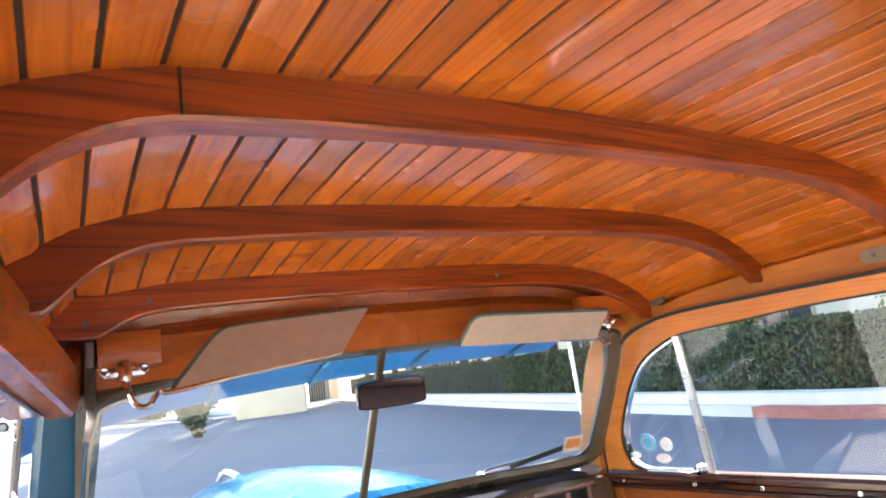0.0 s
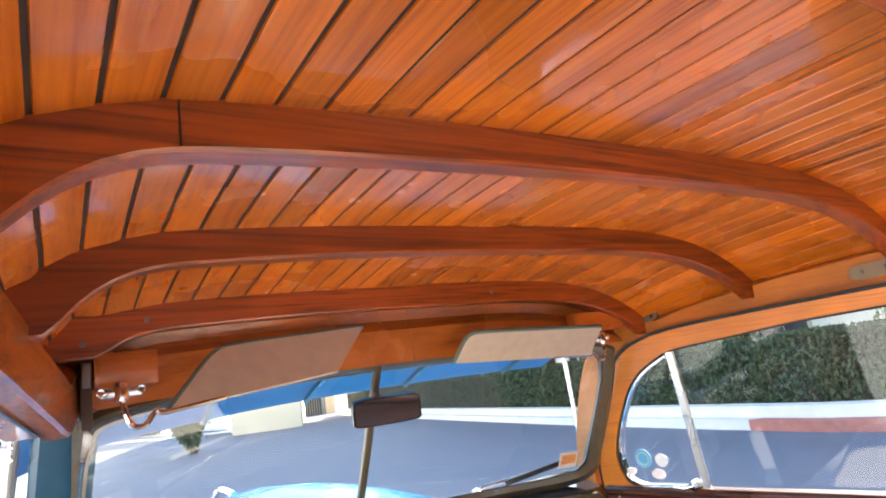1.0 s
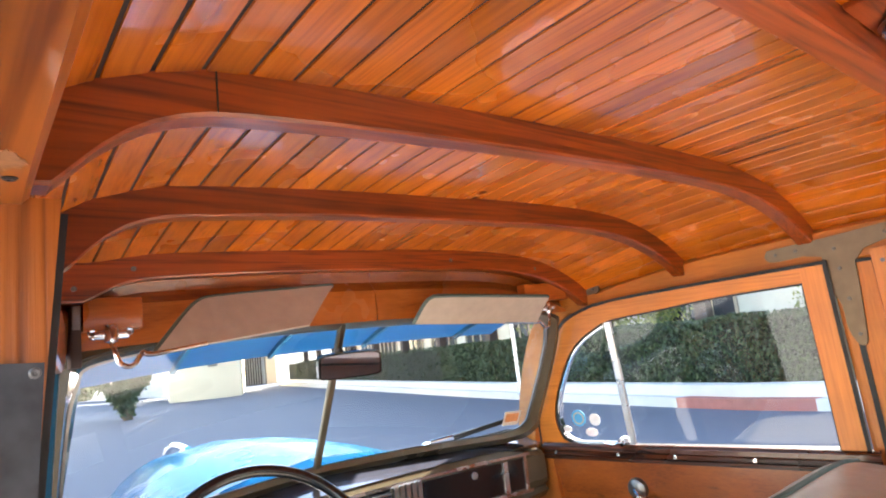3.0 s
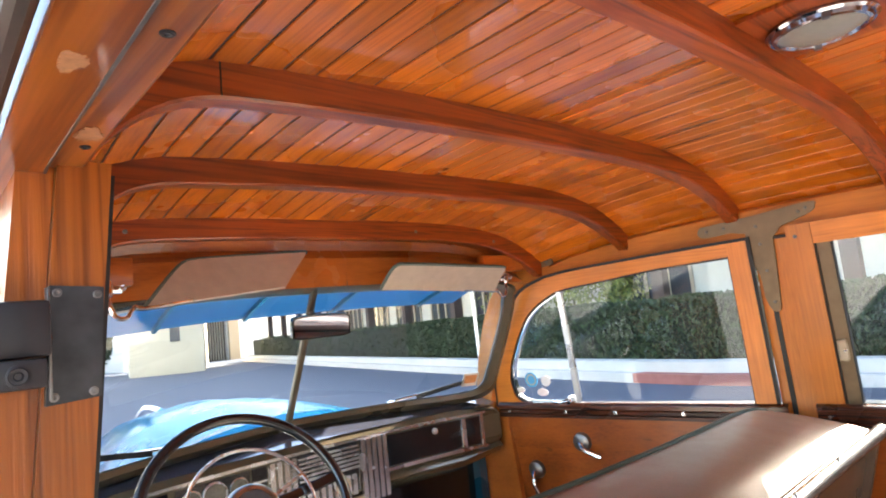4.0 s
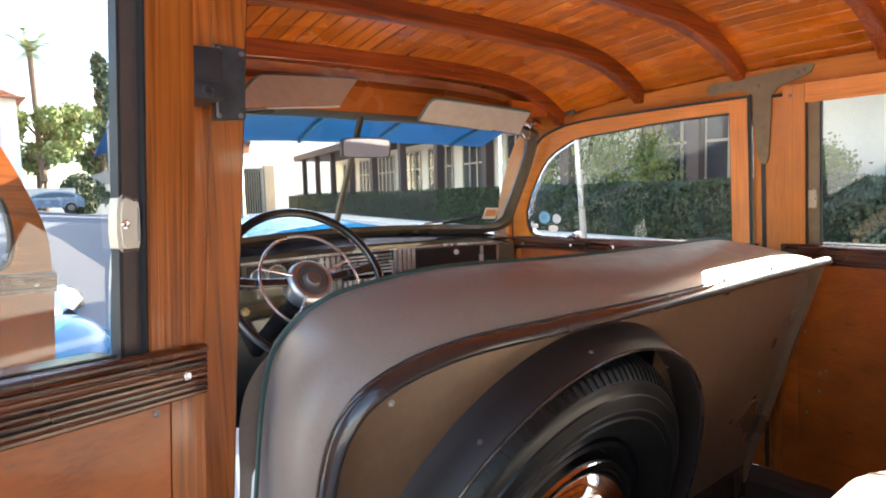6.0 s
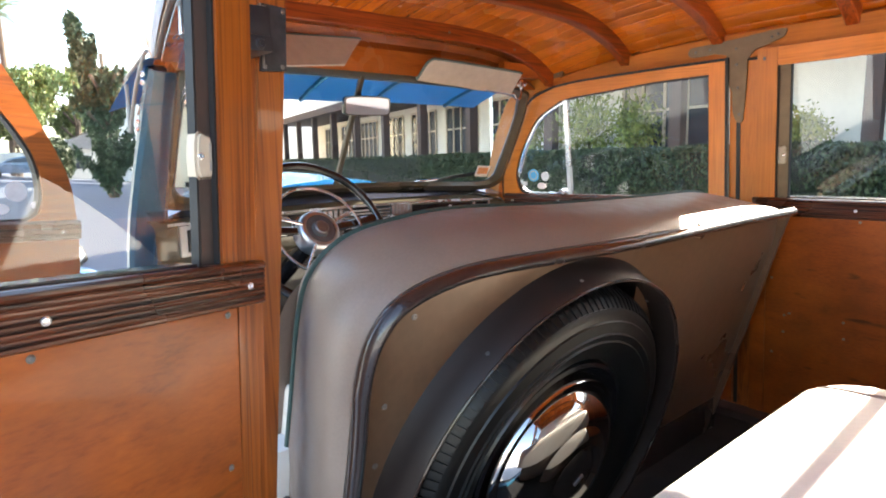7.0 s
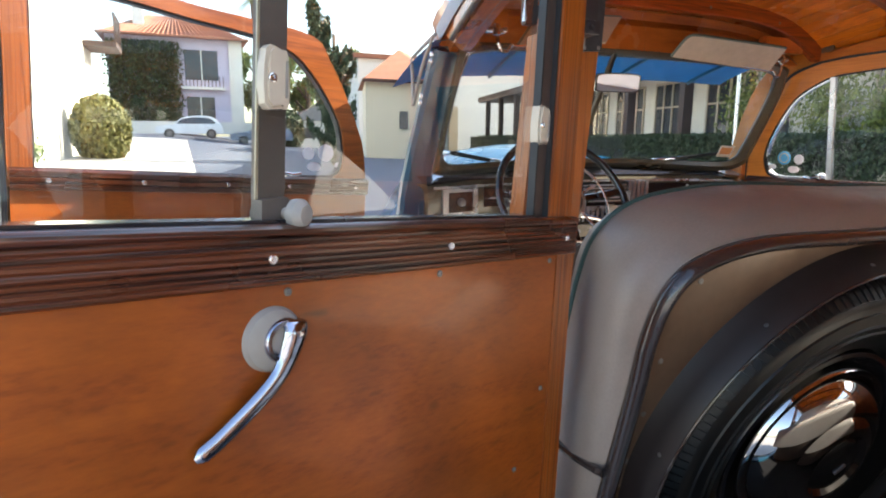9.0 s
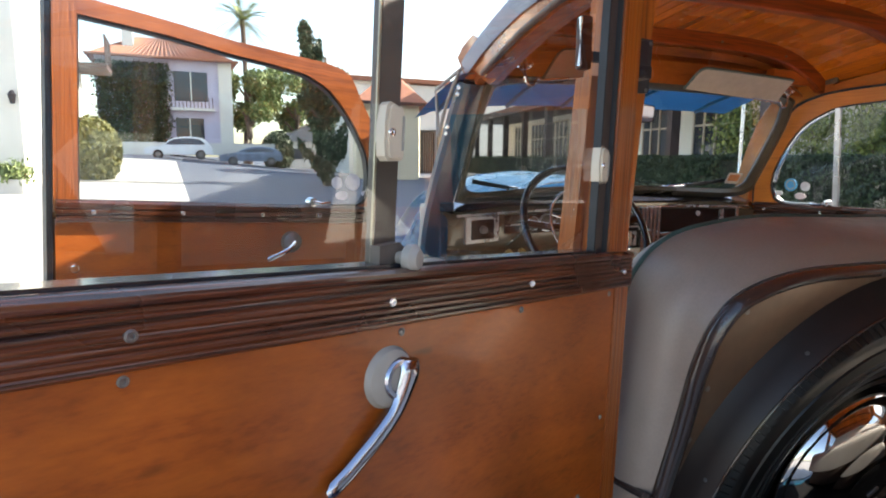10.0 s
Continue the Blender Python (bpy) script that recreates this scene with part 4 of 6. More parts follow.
# ---- rear doors ----
def rear_door(m, sg, label, opened):
    d = thing("rear_door", label, "car door", m, "rear doors")
    fn = lambda a, b, t: Vector((a, sg * t, b))
    top = 0.408 if opened else 0.40
    ext = 0.09 if opened else 0.0
    # The closed right door is in the paled, lit woods.
    cross, upright = (CROSS, STILE) if opened else (LIT_SIDE_X, LIT_SIDE_V)
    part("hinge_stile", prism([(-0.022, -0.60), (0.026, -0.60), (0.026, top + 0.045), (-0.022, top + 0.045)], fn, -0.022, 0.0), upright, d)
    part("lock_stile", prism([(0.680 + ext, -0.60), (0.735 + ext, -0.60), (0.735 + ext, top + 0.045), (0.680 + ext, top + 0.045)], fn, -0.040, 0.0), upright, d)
    part("top_rail", prism([(0.0262, top), (0.6798 + ext, top), (0.6798 + ext, top + 0.045), (0.0262, top + 0.045)], fn, -0.040, -0.0015), cross, d)
    screw(d, (-0.005, sg * 0.001, top + 0.02), (0, sg, 0), 0.004)
    # metal window channel, glass panes and their meeting bar
    ce = 0.0445 if opened else 0.054
    part("channel", prism([(0.0262, 0.060), (ce, 0.060), (ce, top), (0.0262, top)], fn, -0.022, -0.010), SASH_DK if opened else BRACKET, d, "brown metal window channel")
    part("channel_seal", prism([(ce + 0.0002, 0.062), (ce + 0.003, 0.062), (ce + 0.003, top), (ce + 0.0002, top)], fn, -0.021, -0.0105), RUBBER, d)
    part("channel_lip", prism([(0.0262, 0.062), (0.0290, 0.062), (0.0290, top), (0.0262, top)], fn, -0.0098, -0.0035), RUBBER, d)
    part("pane", sheet([(0.0475, 0.062), (0.425, 0.062), (0.405, top), (0.0475, top)], fn, -0.020), GLASS_SLIDE, d, smooth=False).visible_shadow = False
    part("pane", sheet([(0.395, 0.062), (0.6798 + ext, 0.062), (0.6798 + ext, top), (0.395, top)], fn, -0.032), GLASS_SLIDE, d, smooth=False).visible_shadow = False
    bar = part("meeting_bar", prism([(0.386, 0.062), (0.4095, 0.062), (0.4095, top), (0.386, top)], fn, -0.031, -0.020), SASH, d, "brown-grey metal bar between the sliding panes")
    part("bar_edge", prism([(0.4097, 0.062), (0.4118, 0.062), (0.4118, top), (0.4097, top)], fn, -0.0225, -0.0205), SASH_LT, bar, "pale brass-coloured edge")
    part("far_channel", prism([(0.662 + ext, 0.062), (0.6798 + ext, 0.062), (0.6798 + ext, top), (0.662 + ext, top)], fn, -0.030, -0.006), SASH, d)
    # sliding-window catches
    for s, h, mt in ((0.400, 0.176, CREAM), (0.038, 0.175, CREAM)):
        shape = along([(s - 0.0105, h - 0.018), (s - 0.009, h + 0.018), (s - 0.003, h + 0.022), (s + 0.010, h + 0.0215), (s + 0.0105, h - 0.0195), (s - 0.003, h - 0.022)], 3, True)
        dn = -0.011
        bm = prism(shape, fn, -0.010 + dn, 0.001 + dn)
        prism([(s + (a - s) * 0.75, h + (b - h) * 0.88) for a, b in shape], fn, 0.001 + dn, 0.004 + dn, bm)
        c = part("window_catch", bm, mt, d, "rounded cream plastic window catch" if mt is CREAM else "dark metal window catch")
        screw(c, (s + 0.006, sg * (0.0042 + dn), h), (0, sg, 0), 0.0035, CHROME)
        part("rib", prism([(s - 0.0065, h - 0.014), (s - 0.005, h - 0.014), (s - 0.005, h + 0.014), (s - 0.0065, h + 0.014)], fn, 0.004 + dn, 0.0055 + dn), GREYPL if mt is CREAM else SASH, c)
    br = part("knob_bracket", prism([(0.382, 0.062), (0.412, 0.062), (0.412, 0.083), (0.390, 0.086), (0.382, 0.080)], fn, -0.022, -0.010), SASH, d)
    bm = lathe([(0, 0.022), (0.008, 0.021), (0.0125, 0.016), (0.012, 0.009), (0.006, 0.005), (0.005, 0.0)], Matrix.Translation((0.391, sg * -0.011, 0.073)) @ pose(0, 0, 0, -90 * sg) @ pose(0, 0, 0, 0, -20, 0), 24)
    part("knob", bm, GREYPL, br, "pale grey plastic knob")
    # belt moulding with deep grooves, screwed on
    prof = [(0.0, 0.0185), (0.0062, 0.0190)]
    for q in range(7):
        b0 = 0.0196 + 0.0053 * q
        prof += [(0.0076, b0 + 0.0005), (0.0088, b0 + 0.0016), (0.0088, b0 + 0.0038), (0.0074, b0 + 0.0049)]
    prof += [(0.0086, 0.0576), (0.0102, 0.0598), (0.0100, 0.0628), (0.0066, 0.0652), (0.0, 0.0660), (-0.0066, 0.0640)]
    bm = bmesh.new()
    ra = [[bm.verts.new((s, sg * a, b)) for a, b in prof] for s in (-0.026, 0.733 + ext)]
    for j in range(len(prof) - 1):
        bm.faces.new((ra[0][j], ra[0][j + 1], ra[1][j + 1], ra[1][j]))
    for r in ra:
        bm.faces.new(r)
    part("belt_moulding", bm, MOULD, d, "dark brown grooved wooden belt moulding")
    part("sill_trim", prism([(0.056, 0.0655), (0.6798 + ext, 0.0655), (0.6798 + ext, 0.0685), (0.056, 0.0685)], fn, -0.030, -0.004), plain("sill_paint", (0.012, 0.012, 0.018), 0.2, 0.0, 40, 0.2, 0, 0.3), d, "glossy black metal sill strip")
    for s in (-0.003, 0.213, 0.413, 0.613):
        screw(d, (s, sg * 0.0090, 0.0400), (0, sg, 0), 0.0040, STEEL if s > 0.5 else CHROME_SOFT)
    # veneered panel, its edge strips and screws
    part("inner_panel", prism([(0.011, -0.56), (0.690 + ext, -0.56), (0.690 + ext, 0.0183), (0.011, 0.0183)], fn, -0.003, 0.0028), PANEL, d, "smooth orange-brown plywood door panel")
    for s0, s1 in ((-0.0265, 0.0102), (0.6908 + ext, 0.732 + ext)):
        part("edge_strip", prism([(s0, -0.56), (s1, -0.56), (s1, 0.0183), (s0, 0.0183)], fn, 0.0005, 0.0042), upright if opened else PANEL, d)
    part("core", prism([(0.0262, -0.60), (0.6798 + ext, -0.60), (0.6798 + ext, 0.060), (0.0262, 0.060)], fn, -0.040, -0.0035), POST, d)
    for s, h in ((0.025, 0.0125), (0.222, 0.0125), (0.396, 0.0125), (0.615, 0.0130), (0.026, -0.150), (0.072, -0.243), (0.03, -0.36), (0.68 + ext, -0.17)):
        screw(d, (s, sg * 0.0032, h), (0, sg, 0), 0.0036)
    if not opened:
        for s, h in ((0.195, 0.030), (0.060, -0.25), (0.058, -0.297), (0.198, -0.245), (0.200, -0.288)):
            screw(d, (s, sg * 0.0040, h), (0, sg, 0), 0.0034)
    # window crank on a round plastic boss
    k = part("boss", lathe([(0, 0.009), (0.017, 0.008), (0.0235, 0.005), (0.0262, 0.0)], Matrix.Translation((0.409, sg * 0.003, -0.0235)) @ pose(0, 0, 0, -90 * sg), 32), GREYPL, d, "pale grey plastic handle boss")
    part("collar", lathe([(0, 0.0075), (0.0105, 0.0070), (0.0130, 0.0105), (0.0158, 0.0100), (0.0178, 0.0070), (0.0182, 0.002)], Matrix.Translation((0.4035, sg * 0.004, -0.0238)) @ pose(0, 0, 0, -90 * sg), 28), CRANK, k)
    path = smooth_path([(0.3945, sg * 0.010, -0.0085), (0.3955, sg * 0.0145, -0.0175), (0.3990, sg * 0.0140, -0.030), (0.4025, sg * 0.013, -0.040), (0.4085, sg * 0.013, -0.050), (0.4175, sg * 0.0125, -0.060), (0.4290, sg * 0.012, -0.070), (0.4415, sg * 0.011, -0.080), (0.4560, sg * 0.010, -0.091), (0.4735, sg * 0.010, -0.1005)], 5)
    bm = bmesh.new()
    n = len(path)
    rings = []
    for i, p in enumerate(path):
        tdir = (path[min(i + 1, n - 1)] - path[max(i - 1, 0)]).normalized()
        side = tdir.cross(Vector((0, sg, 0))).normalized()
        w = (0.0112 - 0.0036 * min(1.0, i / 20)) * (1 - 0.10 * i / n) * (0.35 if i == n - 1 else 0.75 if i in (0, n - 2) else 1.0)
        rings.append([bm.verts.new(p + side * w * math.cos(a) + Vector((0, sg, 0)) * w * 0.6 * math.sin(a)) for a in [2 * math.pi * q / 12 for q in range(12)]])
    for a, b in zip(rings, rings[1:]):
        for j in range(12):
            bm.faces.new((a[j], a[(j + 1) % 12], b[(j + 1) % 12], b[j]))
    bm.faces.new(rings[0]), bm.faces.new(rings[-1])
    part("crank_handle", bm, CRANK, k, "curved chrome crank handle")
    return d

rear_door(frame_of((-0.739, -0.035, 1.02), (-0.913, -0.405, 0.061), (0.062, 0.045, 0.997)), 1, "open wooden rear car door with sliding glass and grooved belt", True)
rear_door(frame_of((0.715, 0.006, 1.005), (0.0, -1, 0), (-0.087, 0, 1)), -1, "closed wooden rear car door with sliding glass", False)

# ---- sun visors inside ----
def visor(bl, br, tr, tl, rod_left, label):
    """A board between four corners, with one rounded upper corner and its rod at the lower outer corner."""
    v = thing("sun_visor", label, "sun visor", group="inside sun visors")
    bl, br, tr, tl = (Vector(p) for p in (bl, br, tr, tl))
    n = (br - bl).cross(tl - bl).normalized()
    fn = lambda a, b, d: (bl.lerp(br, a)).lerp(tl.lerp(tr, a), b) + n * d
    shape = [(0.0, 0.0), (0.5, 0.0), (1.0, 0.0), (0.995, 0.5), (1.0, 1.0), (0.97, 1.02)] + along([(0.6, 1.01), (0.12, 0.99), (0.02, 0.90), (0.0, 0.6)], 4)
    part("board", prism(shape, fn, -0.003, 0.003), VISOR, v)
    part("binding", tube([fn(a, b, 0) for a, b in shape[4:] + shape[:1]], 0.0040, 8), EDGE, v, "dark green cloth binding")
    sg, p = (-1, bl) if rod_left else (1, br)
    path = [fn(0.3 if rod_left else 0.7, 0.02, 0), p, p + Vector((sg * 0.014, 0, 0.003)), p + Vector((sg * 0.028, -0.002, -0.014)), p + Vector((sg * 0.044, -0.002, -0.010)), p + Vector((sg * 0.052, 0.0, 0.014)), p + Vector((sg * 0.054, 0.004, 0.030))]
    part("rod", tube(smooth_path(path, 4), 0.0040, 8), CHROME, v)
    c = p + Vector((sg * 0.054, 0.010, 0.034))
    b = part("mount", box(c - Vector((0.026, 0.006, 0.007)), c + Vector((0.026, 0.010, 0.007)), 0.004), CHROME, v)
    part("clamp", lathe([(0, 0.014), (0.008, 0.013), (0.010, 0.004), (0.009, -0.012), (0, -0.014)], Matrix.Translation(c + Vector((0, -0.008, 0))), 16), CHROME, b)
    for dx in (-0.024, 0.024):
        screw(b, c + Vector((dx, -0.007, 0.002)), (0, -1, 0), 0.006, CHROME)
    return v

visor((-0.425, 0.642, 1.394), (-0.165, 0.650, 1.419), (-0.090, 0.690, 1.493), (-0.345, 0.685, 1.480), True, "fabric-covered brown sun visor with a dark green edge")
visor((0.116, 0.722, 1.411), (0.490, 0.712, 1.388), (0.478, 0.650, 1.446), (0.118, 0.662, 1.464), False, "fabric-covered brown sun visor folded below the header")

# ---- dome light ----
dl = thing("dome_light", "round chrome-rimmed dome light with a milky lens", "ceiling light")
zc = bow_z(0, -0.25) + 0.036
DX, DY = 0.025, -0.250
part("base_block", box((DX - 0.085, -0.325, zc - 0.007), (DX + 0.085, -0.1905, zc + 0.001), 0.003), BOW, dl)
rim = part("rim", lathe([(0.047, 0.0), (0.0545, -0.001), (0.0555, -0.005), (0.0525, -0.0075), (0.0505, -0.006), (0.0480, -0.0105), (0.0440, -0.0115), (0.0425, -0.008)], Matrix.Translation((DX, DY, zc - 0.007)), 48), CRANK, dl)
for a in (20, 200):
    part("rim_clip", box((0.0425, -0.004, -0.0135), (0.0525, 0.004, -0.0075), 0.001, fn=lambda c, a=a: Matrix.Translation((DX, DY, zc - 0.007)) @ pose(0, 0, 0, 0, 0, a) @ c), STEEL, rim)
part("lens", lathe([(0, -0.0175), (0.018, -0.0165), (0.032, -0.0135), (0.0435, -0.008)], Matrix.Translation((DX, DY, zc - 0.007)), 40), DOME, dl)

# ---- front bench seat with the spare wheel let into its back ----
def back_y(z):
    """The leaning rear face of the front seat."""
    return -0.026 - 0.28 * (z - 0.86)

RAIL_LINE = [(-0.600, 0.46), (-0.606, 0.80), (-0.612, 0.925), (-0.598, 0.990), (-0.556, 1.025), (-0.46, 1.044), (-0.30, 1.044), (-0.05, 1.041), (0.25, 1.045), (0.42, 1.046), (0.575, 1.046)]
TOP_LINE = [(-0.600, 0.46), (-0.598, 0.80), (-0.597, 0.976), (-0.580, 1.043), (-0.532, 1.083), (-0.456, 1.100), (-0.33, 1.109), (-0.07, 1.100), (0.25, 1.096), (0.46, 1.095), (0.570, 1.078)]
seat = thing("front_bench", "taupe vinyl front bench seat with green piping and a dark rail", "car seat")
r_line, t_line = along(RAIL_LINE, 8), along(TOP_LINE, 8)
bm = bmesh.new()
loops = []
for w, dy, inset in ((0.0, -0.004, 0), (0.12, -0.010, 0.006), (0.30, 0.010, 0.020), (0.55, 0.050, 0.026), (0.80, 0.100, 0.018), (0.95, 0.145, 0.006), (1.0, 0.170, 0), (0.97, 0.19, -0.006), (0.8, 0.205, -0.015), (0.3, 0.215, -0.03), (0.0, 0.22, -0.04)):
    loop = []
    for i, ((ax, az), (bx, bz)) in enumerate(zip(r_line, t_line)):
        up = max(0.0, min(1.0, (i / 8 - 2.0) / 2.5))
        z = az + (bz - az) * w + inset * up * 0.5 * min(1.0, (len(r_line) - 1 - i) / 26)
        loop.append(bm.verts.new((ax + (bx - ax) * w - inset * (1 - up), back_y(z) + dy, z)))
    loops.append(loop)
for p, q in zip(loops, loops[1:]):
    for i in range(len(p) - 1):
        bm.faces.new((p[i], p[i + 1], q[i + 1], q[i]))
part("backrest", bm, VINYL, seat)
edge = [(x, back_y(z) + 0.172, z) for x, z in t_line]
part("piping", tube(edge, 0.005, 8), PIPING, seat, "thin dark green piping")
# front face and cushion seen past the steering wheel
bm = bmesh.new()
fl = [bm.verts.new((x, back_y(z) + 0.21, z)) for x, z in r_line]
bm.faces.new(fl)
bmesh.ops.triangulate(bm, faces=bm.faces[:])
part("backrest_front", bm, VINYL, seat)
part("cushion", box((-0.645, 0.16, 0.55), (0.63, 0.60, 0.76), 0.03), WHITE_SEAT, seat, "cream covered seat cushion")
part("cushion_back", box((-0.590, 0.165, 0.70), (-0.40, 0.26, 0.850), 0.012), WHITE_SEAT, seat, "raised cream edge of the seat cushion")
part("base", box((-0.64, 0.06, 0.44), (0.61, 0.52, 0.548), 0.01), VINYL_DK, seat)
# brown back board under the rail, open where the wheel sits
HUB = Vector((-0.190, 0.0, 0.670))
HUB.y = back_y(HUB.z)
nb = Vector((0, -1, -0.28)).normalized()
WHEEL = nb.to_track_quat("Z", "Y").to_matrix().to_4x4()
WHEEL.translation = HUB
TYRE_M = WHEEL @ Matrix.Translation((0, 0, 0.015)) @ Matrix.Diagonal((0.94, 0.94, 1.0, 1.0))
RIM_M = WHEEL @ Matrix.Translation((0, 0, 0.040)) @ Matrix.Diagonal((0.93, 0.93, 1.0, 1.0))
CAP_M = WHEEL @ Matrix.Translation((0, 0, 0.040))
bm = bmesh.new()
R0 = 0.366
arcs = [(HUB.x + R0 * math.cos(radians(a)), HUB.z + R0 * 0.963 * math.sin(radians(a))) for a in range(215, -36, -5)]
board = [(x, z) for x, z in r_line] + [(0.635, 0.90), (0.625, 0.64), (0.620, 0.46), (arcs[-1][0], 0.46)] + list(reversed(arcs)) + [(arcs[0][0], 0.46)]
prism(board, lambda a, b, d: Vector((a, back_y(b) + d, b)), -0.006, 0.012, bm)
part("back_board", bm, BOARD, seat, "smooth taupe board behind the seat")
part("side_board", prism([(-0.09, 0.46), (0.15, 0.46), (0.15, 1.0), (-0.09, 1.045)], lambda a, b, d: Vector((d - 0.03 * (1.05 - b), a + back_y(b) + 0.07, b)), 0.606, 0.618), BOARD, seat)
# dark enamelled rail
rail = [(x, back_y(z) - 0.024, z) for x, z in r_line] + [(0.606, back_y(1.05) - 0.022, 1.046)]
part("rail", sweep(rail, circle(0.012, 12, 0.8, 1.15), up=lambda i: Vector((0, -1, -0.2))), VINYL_DK, seat, "dark brown glossy rail round the seat back")
for x, z in ((-0.586, 0.872), (-0.587, 0.780), (-0.592, 0.692), (-0.533, 0.994), (-0.25, 1.045), (-0.05, 1.055), (0.12, 1.058), (0.30, 1.062)):
    screw(seat, (x + (0.026 if z < 0.97 else 0), back_y(z) - (0.007 if z < 1.0 else 0.030), z), (0, -1, 0), 0.0042)
# flared surround of the wheel well
bm = lathe([(0.374, 0.002), (0.369, 0.010), (0.363, 0.030), (0.358, 0.057), (0.354, 0.062), (0.350, 0.058), (0.348, 0.030), (0.346, -0.12)], WHEEL, 72, a0=-45, a1=225)
part("wheel_well", bm, WELL, seat, "dark brown enamelled steel surround of the wheel well")
part("well_bead", tube([WHEEL @ Vector((0.354 * math.cos(radians(a)), 0.354 * math.sin(radians(a)), 0.0620)) for a in range(-45, 226, 3)], 0.0026, 8), VINYL_DK, seat, "thin glossy bead round the wheel well")
part("well_floor", lathe([(0.346, -0.12), (0.0, -0.12)], WHEEL, 48), BLACK, seat)
for a, r, z, out in ((130, 0.3605, 0.042, 1), (169.5, 0.3605, 0.042, 1), (98, 0.3605, 0.042, 1), (47, 0.3465, 0.010, -1), (78, 0.3465, 0.010, -1)):
    ray = Vector((math.cos(radians(a)), math.sin(radians(a)), 0))
    screw(seat, WHEEL @ (ray * r + Vector((0, 0, z))), WHEEL.to_3x3() @ (ray * out), 0.0035)
# trim across the foot of the side bolster
foot = [(-0.618, back_y(0.69) - 0.020, 0.690), (-0.622, back_y(0.69) + 0.05, 0.684), (-0.616, back_y(0.68) + 0.12, 0.678), (-0.600, back_y(0.67) + 0.170, 0.672)]
part("foot_trim", tube(smooth_path(foot, 4), 0.0075, 8), VINYL_DK, seat, "dark brown glossy trim at the foot of the bolster")

spare = thing("spare_wheel", "black spare tyre with a chrome hubcap set in the seat back", "spare wheel")
sec = [(0.218, -0.025), (0.206, 0.0), (0.210, 0.024), (0.228, 0.039), (0.250, 0.047), (0.258, 0.0495), (0.261, 0.0470), (0.268, 0.0495), (0.273, 0.0505), (0.276, 0.0480), (0.290, 0.0465), (0.296, 0.0460), (0.298, 0.0430), (0.305, 0.041), (0.311, 0.0395), (0.319, 0.034), (0.331, 0.020), (0.339, 0.002), (0.343, -0.02), (0.344, -0.07)]
tyre = part("tyre", lathe(sec, TYRE_M, 96), TYRE, spare)
bm = bmesh.new()
lug = [(0.318, 0.0355), (0.332, 0.0215), (0.3405, 0.003), (0.345, -0.02), (0.346, -0.034)]
for i in range(132):
    a0 = 2 * math.pi * i / 132
    rows = []
    for k, (r, z) in enumerate(lug):
        row = []
        for da, lift in ((0.0, -0.003), (0.0, 0.0022), (0.026, 0.0022), (0.026, -0.003)):
            a = a0 + da + k * 0.004
            row.append(bm.verts.new(TYRE_M @ Vector(((r + lift * 0.8) * math.cos(a), (r + lift * 0.8) * math.sin(a), z + lift * 0.6))))
        rows.append(row)
    for p, q in zip(rows, rows[1:]):
        for k in range(3):
            bm.faces.new((p[k], p[k + 1], q[k + 1], q[k]))
    bm.faces.new(rows[0])
part("tread", bm, TYRE, tyre, "worn tread blocks", smooth=False)
part("wheel_rim", lathe([(0.214, -0.03), (0.206, 0.002), (0.198, 0.004), (0.192, -0.006), (0.180, -0.016), (0.165, -0.014), (0.158, -0.01)], RIM_M, 64), BLACK, spare, "black painted steel rim")
cap = part("hubcap", lathe([(0.166, -0.008), (0.165, 0.004), (0.161, 0.010), (0.154, 0.011), (0.149, 0.006), (0.144, 0.007), (0.138, 0.020), (0.126, 0.033), (0.110, 0.043), (0.098, 0.047), (0.093, 0.044), (0.088, 0.048), (0.076, 0.056), (0.064, 0.058), (0.058, 0.052), (0.056, 0.050)], CAP_M, 64), plain("cap_chrome", (0.46, 0.45, 0.45), 0.05, 1, 30, 0.12, 0.0, rough_vary=0.04), spare, "domed chrome hubcap")
part("cap_centre", lathe([(0.056, 0.050), (0.050, 0.055), (0.030, 0.060), (0.0, 0.062)], CAP_M, 40), plain("cap_centre_paint", (0.02, 0.018, 0.018), 0.2, 0.6, 60, 0.2, 0), cap, "dark round hubcap centre")
part("emblem", box((-0.012, -0.004, 0.061), (0.012, 0.004, 0.064), 0.001, fn=lambda c: CAP_M @ pose(0, 0, 0, 0, 0, 40) @ c), STEEL, cap, "small plain metal emblem")

# ---- white-covered middle seat ----
ms = thing("middle_seat", "white-covered middle bench seat in bright sun", "car seat")
bm = bmesh.new()
corner = along([(-0.60, -0.32), (-0.58, -0.305), (0.02, -0.305), (0.13, -0.312), (0.195, -0.355), (0.215, -0.45), (0.215, -0.80), (-0.60, -0.80)], 5)
rims = []
for inset, z in ((0.0, 0.60), (0.0, 0.735), (0.010, 0.768), (0.030, 0.788), (0.060, 0.796), (0.12, 0.799)):
    rims.append([bm.verts.new((x + (-0.19 - x) * inset, y + (-0.55 - y) * inset, z)) for x, y in corner])
for p, q in zip(rims, rims[1:]):
    for i in range(len(p)):
        bm.faces.new((p[i], p[(i + 1) % len(p)], q[(i + 1) % len(p)], q[i]))
bm.faces.new(rims[-1])
part("cushion", bm, WHITE_SEAT, ms)
part("cushion_piping", tube(smooth_path([(0.07, -0.310, 0.740), (0.105, -0.328, 0.785), (0.13, -0.37, 0.798), (0.15, -0.70, 0.8015)], 4), 0.004, 8), VINYL, ms, "grey piping")
part("base", box((-0.55, -0.80, 0.44), (0.19, -0.35, 0.60), 0.01), VINYL, ms)
